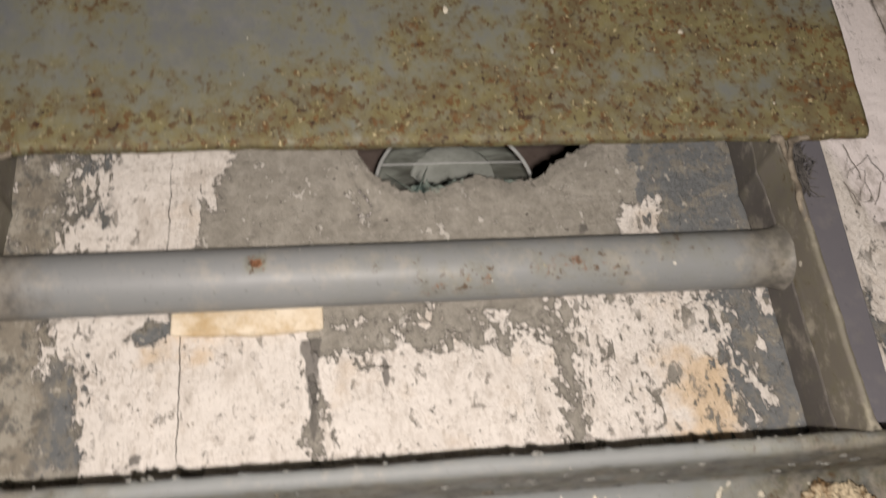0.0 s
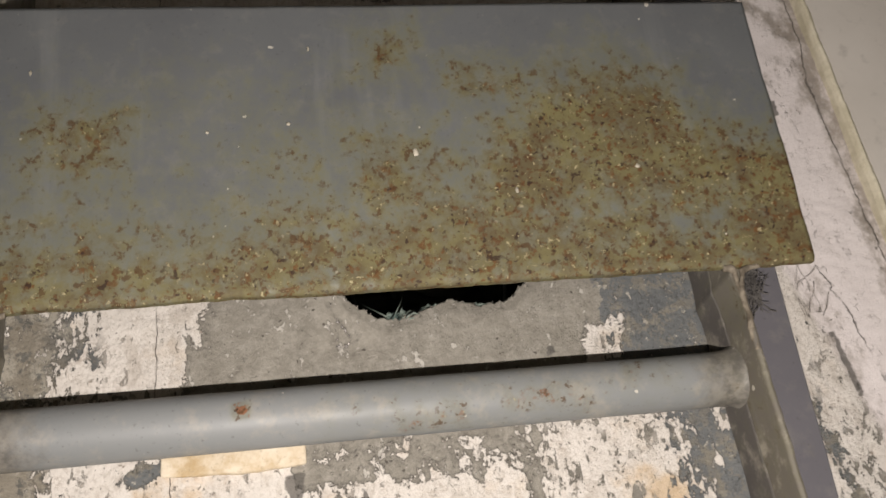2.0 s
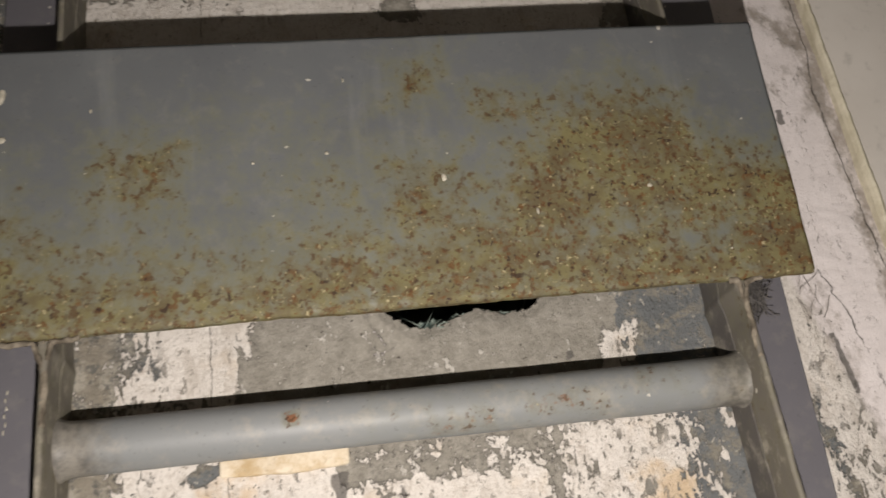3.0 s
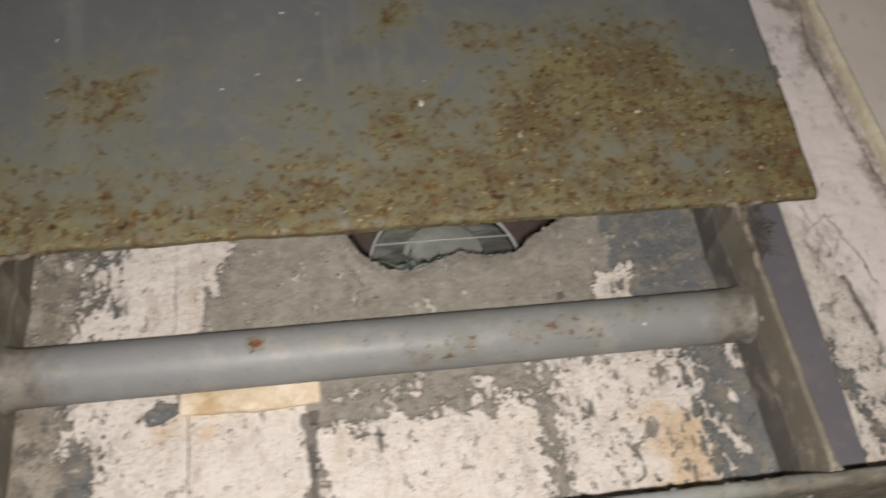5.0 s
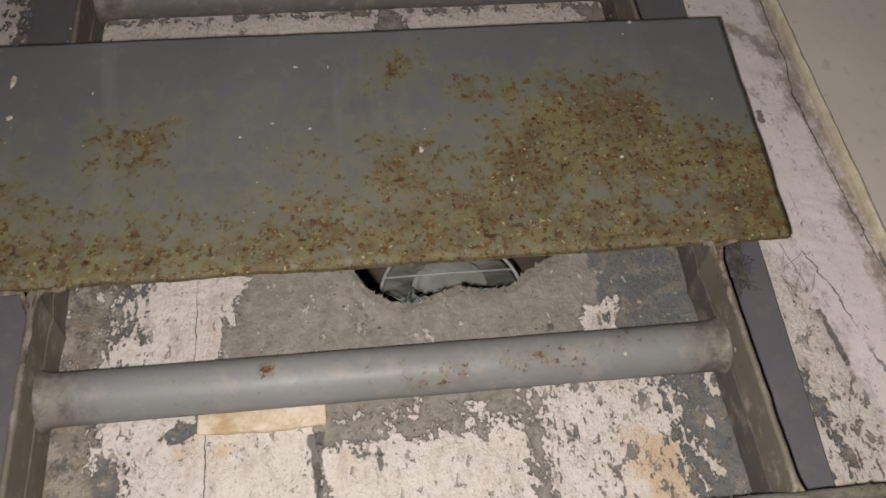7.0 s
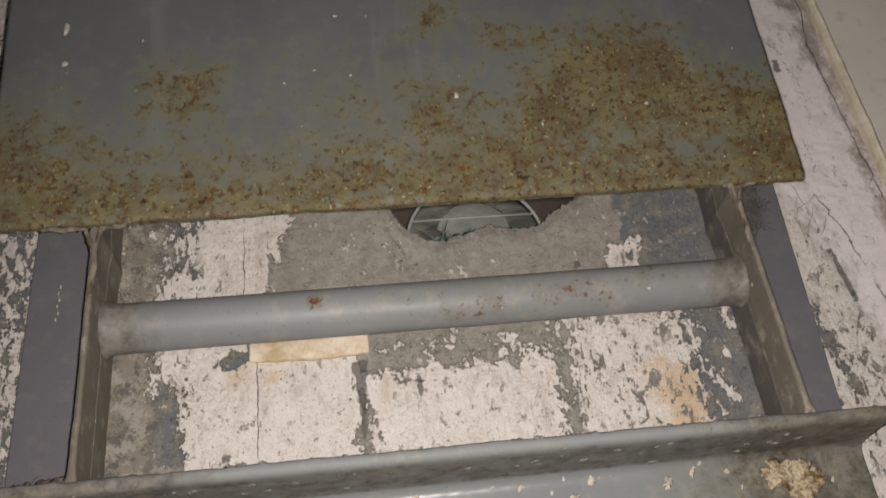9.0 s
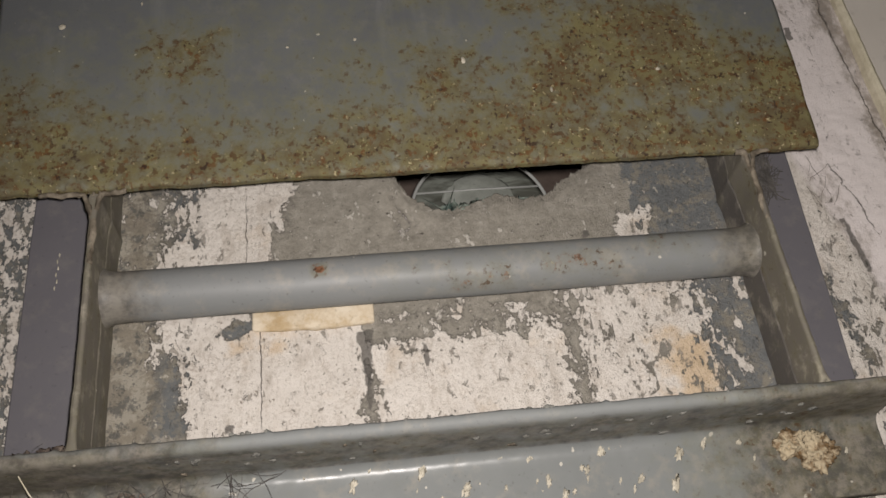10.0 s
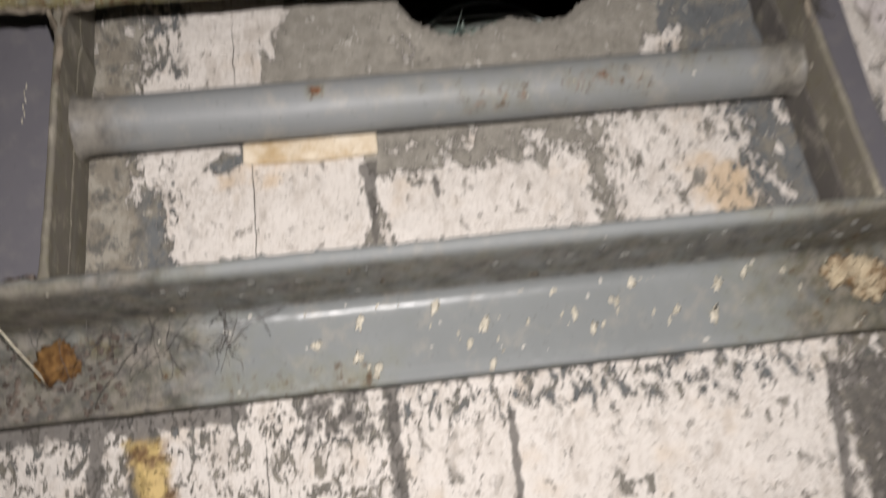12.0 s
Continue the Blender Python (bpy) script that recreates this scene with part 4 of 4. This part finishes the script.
for k in range(30):
    x = marks.uniform(-0.14, 0.38)
    bm = lump((x, marks.uniform(-0.066, -0.02), AT - 0.0104), (0.0032 * marks.uniform(0.3, 1.2), 0.0036 * marks.uniform(0.3, 1.2), 0.0007), 0.9, x * 90, 3)
    part("splash", at(bm, angle), marks.choice((ANGLE_BITS, ANGLE_BITS, ANGLE_BITS, WELD)), angle_bar[0], "", True)

# ---- clumps, filler, webs ----
clump = part("mud_clump", lump((0.339, -0.017, 1.701), (0.0110, 0.010, 0.0105), 0.55, 3.3, 5), FOAM, None, "", True)
tagged(clump, "yellowish rust-stained crusty clump stuck on the angle bar", "clump", "clumps on the angle")
clump = part("mud_clump", lump((0.360, -0.017, 1.694), (0.0120, 0.010, 0.0130), 0.55, 8.1, 5), FOAM, None, "", True)
tagged(clump, "yellowish rust-stained crusty clump stuck on the angle bar", "clump", "clumps on the angle")
clump = part("rust_clump", lump((-0.211, -0.016, 1.696), (0.0125, 0.008, 0.014), 0.4, 5.7, 4), RUSTLUMP, None, "", True)
tagged(clump, "orange-brown rust clump in the corner of the angle bar", "clump", "clumps on the angle")
strip = part("filler_strip", block(-0.084, 0.0175, -0.0055, 0.001, 1.843, 1.869, 0.002, 2, 40, 0.0030, 3.0), FILLER, None, "", True)
tagged(strip, "yellowed filler strip stuck on the wall behind the rung", "filler strip")


def tangle(count, box, seed, step, thick=1.0):
    """Curly dusty threads lying in a thin box."""
    rnd = random.Random(seed)
    bm = bmesh.new()
    for k in range(count):
        p = Vector((rnd.uniform(box[0], box[1]), rnd.uniform(box[2], box[3]), rnd.uniform(box[4], box[5])))
        turn, way = rnd.uniform(-0.12, 0.12), rnd.choice((1.57, -1.57, 0.9, 2.2)) + rnd.uniform(-0.5, 0.5)
        run = [p.copy()]
        for s in range(rnd.randint(4, 9)):
            way += turn + rnd.uniform(-0.45, 0.45)
            p = p + Vector((math.cos(way), 0.12 * rnd.uniform(-1, 1), math.sin(way))) * step
            p.y = max(box[2], min(box[3], p.y))
            run.append(p.copy())
        piece = tube(run, rnd.uniform(0.00010, 0.00028) * thick, 4)
        me = bpy.data.meshes.new("tmp")
        piece.to_mesh(me)
        piece.free()
        bm.from_mesh(me)
        bpy.data.meshes.remove(me)
    return bm


def branching(starts, box, seed):
    """Dusty threads that leave the shelf and fork again and again, like twigs."""
    rnd = random.Random(seed)
    runs = []

    def grow(p, way, left, radius, depth):
        run = [p.copy()]
        for k in range(left):
            way += rnd.uniform(-0.20, 0.20)
            p = p + Vector((math.cos(way), 0.25 * rnd.uniform(-1, 1), math.sin(way))) * rnd.uniform(0.0022, 0.0050)
            p.y = max(box[2], min(box[3], p.y))
            if not (box[0] < p.x < box[1] and box[4] < p.z < box[5]):
                break
            run.append(p.copy())
            if depth < 3 and rnd.random() < 0.20:
                grow(p.copy(), way + rnd.choice((-0.7, 0.7, -0.5, 0.5)), max(2, left - k - 2), radius * 0.7, depth + 1)
        if len(run) > 1:
            runs.append((run, radius))

    for x, z, way, left in starts:
        grow(Vector((x, rnd.uniform(box[2], box[3]), z)), way, left, rnd.uniform(0.00018, 0.00034), 0)
    bm = bmesh.new()
    for run, radius in runs:
        piece = tube(run, radius, 4)
        me = bpy.data.meshes.new("tmp")
        piece.to_mesh(me)
        piece.free()
        bm.from_mesh(me)
        bpy.data.meshes.remove(me)
    return bm


web_rnd = random.Random(4)
roots = [(-0.058, 1.7165, -2.5, 15), (-0.092, 1.718, -1.75, 10), (-0.100, 1.719, -1.6, 9), (-0.136, 1.719, -1.9, 13), (-0.150, 1.718, -1.4, 12), (-0.120, 1.719, -2.2, 11)]
roots += [(web_rnd.uniform(-0.20, -0.075), 1.7185, web_rnd.uniform(-2.6, -0.9), web_rnd.randint(4, 9)) for k in range(13)]
web = part("cobweb", branching(roots, (-0.24, -0.03, -0.030, -0.0135, 1.664, 1.7195), 3), WEB)
tagged(web, "dusty grey cobweb threads forking under the angle bar", "cobweb", "", "stuff")
web = part("cobweb", tangle(320, (0.382, 0.404, -0.018, -0.009, 1.936, 1.984), 8, 0.0020, 1.8), WEB)
tagged(web, "dusty grey cobweb threads on the flange", "cobweb", "", "stuff")
roots = [(0.470, 1.975, -2.4, 9), (0.462, 1.960, -2.0, 9), (0.474, 1.950, -2.2, 7), (0.450, 1.985, -1.3, 8), (0.440, 1.950, -1.0, 7)]
web = part("cobweb", branching(roots, (0.425, 0.50, -0.006, -0.003, 1.90, 2.01), 12), WEB_PALE)
tagged(web, "dusty grey cobweb threads on the white wall", "cobweb", "", "stuff")
web = part("cobweb", tangle(34, (-0.29, -0.15, -0.034, -0.014, 1.668, 1.712), 15, 0.006), WEB)
tagged(web, "tangled dusty cobweb in the corner of the angle bar", "cobweb", "", "stuff")
thread = part("web_thread", tube([(-0.240, -0.062, 1.7195), (-0.234, -0.054, 1.708), (-0.227, -0.046, 1.698), (-0.221, -0.038, 1.690), (-0.216, -0.030, 1.683), (-0.217, -0.014, 1.680)], 0.00055, 6), BEAD, None, "", True)
tagged(thread, "pale twisted cobweb thread hanging from the angle bar", "cobweb thread")



def crumbs(count, box, size, seed):
    """Scattered crusty bits."""
    rnd = random.Random(seed)
    bm = bmesh.new()
    for k in range(count):
        q = rnd.uniform(0.4, 1.0) * size
        bit = lump((rnd.uniform(box[0], box[1]), rnd.uniform(box[2], box[3]), rnd.uniform(box[4], box[5])), (q, q * 0.55, q * rnd.uniform(0.5, 1.2)), 0.7, seed + k * 1.7, 2)
        me = bpy.data.meshes.new("bit")
        bit.to_mesh(me)
        bit.free()
        bm.from_mesh(me)
        bpy.data.meshes.remove(me)
    return bm


grime = part("grime_crust", crumbs(240, (-0.30, -0.165, -0.0126, -0.0117, 1.660, 1.716), 0.0024, 3), GRIME, None, "", True)
tagged(grime, "crumbly dark brown grime caked on the angle bar", "grime", "", "stuff")
grime = part("grime_crust", crumbs(40, (-0.275, -0.200, -0.074, -0.055, 1.7300, 1.7325), 0.0045, 5), GRIME, None, "", True)
tagged(grime, "crumbly dark brown grime along the shelf edge", "grime", "", "stuff")
grime = part("grime_crust", crumbs(22, (-0.19, 0.34, -0.0785, -0.076, 1.7288, 1.7300), 0.0024, 21), ANGLE_BITS, None, "", True)
tagged(grime, "small painted mortar bits along the shelf edge", "grime", "", "stuff")
grime = part("grime_crust", crumbs(30, (-0.235, -0.180, -0.077, -0.073, 1.9435, 1.9460), 0.0016, 9), WELD, None, "", True)
tagged(grime, "beige crust under the plate beside the rail", "grime", "", "stuff")

SCRAP = plain("torn membrane", (0.055, 0.085, 0.075), (0.24, 0.275, 0.235), 85, 0.6, 0.8, 51.0, 0.4)


def scrap(x, z, w, h, seed):
    """A crumpled shred of sheeting caught on the broken rim."""
    bm = bmesh.new()
    rows = []
    for i in range(15):
        row = []
        for j in range(9):
            u, v = i / 14 - 0.5, j / 8 - 0.5
            taper = 1 - 0.7 * abs(u) ** 1.3
            p = Vector((x + u * w, 0.0, z + v * h * taper))
            p.x += 0.18 * w * noise.noise(Vector((u * 5, v * 5, seed)))
            p.z += 0.28 * h * noise.noise(Vector((u * 6, v * 3, seed + 4)))
            p.y = 0.006 + 0.006 * noise.noise(Vector((u * 7, v * 6, seed + 9)))
            row.append(bm.verts.new(p))
        rows.append(row)
    for a, b in zip(rows, rows[1:]):
        for j in range(8):
            bm.faces.new((a[j], a[j + 1], b[j + 1], b[j]))
    bmesh.ops.recalc_face_normals(bm, faces=bm.faces[:])
    bmesh.ops.solidify(bm, geom=bm.faces[:], thickness=0.0006)
    return bm


for x, z, w, h, seed in ((0.100, 1.9585, 0.022, 0.010, 2.0), (0.128, 1.9650, 0.014, 0.004, 5.0), (0.163, 1.9640, 0.026, 0.003, 8.0)):
    shred = part("torn_scrap", scrap(x, z, w, h, seed), SCRAP, None, "", True)
    tagged(shred, "crumpled grey-green scrap of sheeting caught on the broken rim", "scrap", "scraps in the hole")

# ---- the round fitting in the hollow ----
CX, CY, CZ, CR = 0.163, 0.215, 2.083, 0.084
fitting = thing("light_fitting", (CX, 0.4, CZ), "round light fitting with white ring and smeared glass in a hollow", "light fitting")


def circle(r, y, count=64):
    return [(CX + r * math.cos(2 * math.pi * k / count), y, CZ + r * math.sin(2 * math.pi * k / count)) for k in range(count + 1)]


def dished(r, depth, y, wave, seed, rise=0.0):
    """A round sheet that bulges towards the room."""
    bm = bmesh.new()
    rings = [[bm.verts.new((CX, y - depth, CZ + rise))] * 48]
    for i in range(1, 17):
        q = i / 16
        ring = []
        for k in range(48):
            a = 2 * math.pi * k / 48
            p = Vector((CX + r * q * math.cos(a), y - depth * (1 - q * q), CZ + rise + r * q * math.sin(a)))
            p.y += wave * noise.noise(Vector((p.x * 24, seed, p.z * 40))) * (1 - q ** 4)
            ring.append(bm.verts.new(p))
        rings.append(ring)
    for k in range(48):
        bm.faces.new((rings[0][0], rings[1][k], rings[1][(k + 1) % 48]))
    for a, b in zip(rings[1:], rings[2:]):
        for k in range(48):
            bm.faces.new((a[k], b[k], b[(k + 1) % 48], a[(k + 1) % 48]))
    bmesh.ops.recalc_face_normals(bm, faces=bm.faces[:])
    bmesh.ops.solidify(bm, geom=bm.faces[:], thickness=0.002)
    return bm


part("ring", at(tube(circle(CR, CY), 0.0022, 8), fitting), WHITEFRAME, fitting, "thin white ring", True)
for z in (2.115, 2.147):
    w = math.sqrt(CR ** 2 - (z - CZ) ** 2)
    part("bar", at(tube([(CX - w, CY, z), (CX, CY - 0.001, z), (CX + w, CY, z)], 0.0014, 8), fitting), WHITEFRAME, fitting, "", True)
part("glass", at(dished(CR, 0.004, CY + 0.006, 0.010, 3.0), fitting), GLASS, fitting, "smeared grey-green glass", True)
part("dome", at(dished(0.047, 0.008, CY + 0.004, 0.003, 7.0, 0.012), fitting), DOME, fitting, "pale dome", True)
bm = block(CX - 0.02, CX + 0.02, CY + 0.012, 0.459, CZ - 0.02, CZ + 0.02, 0.003)
part("stem", at(bm, fitting), CAVITY, fitting)
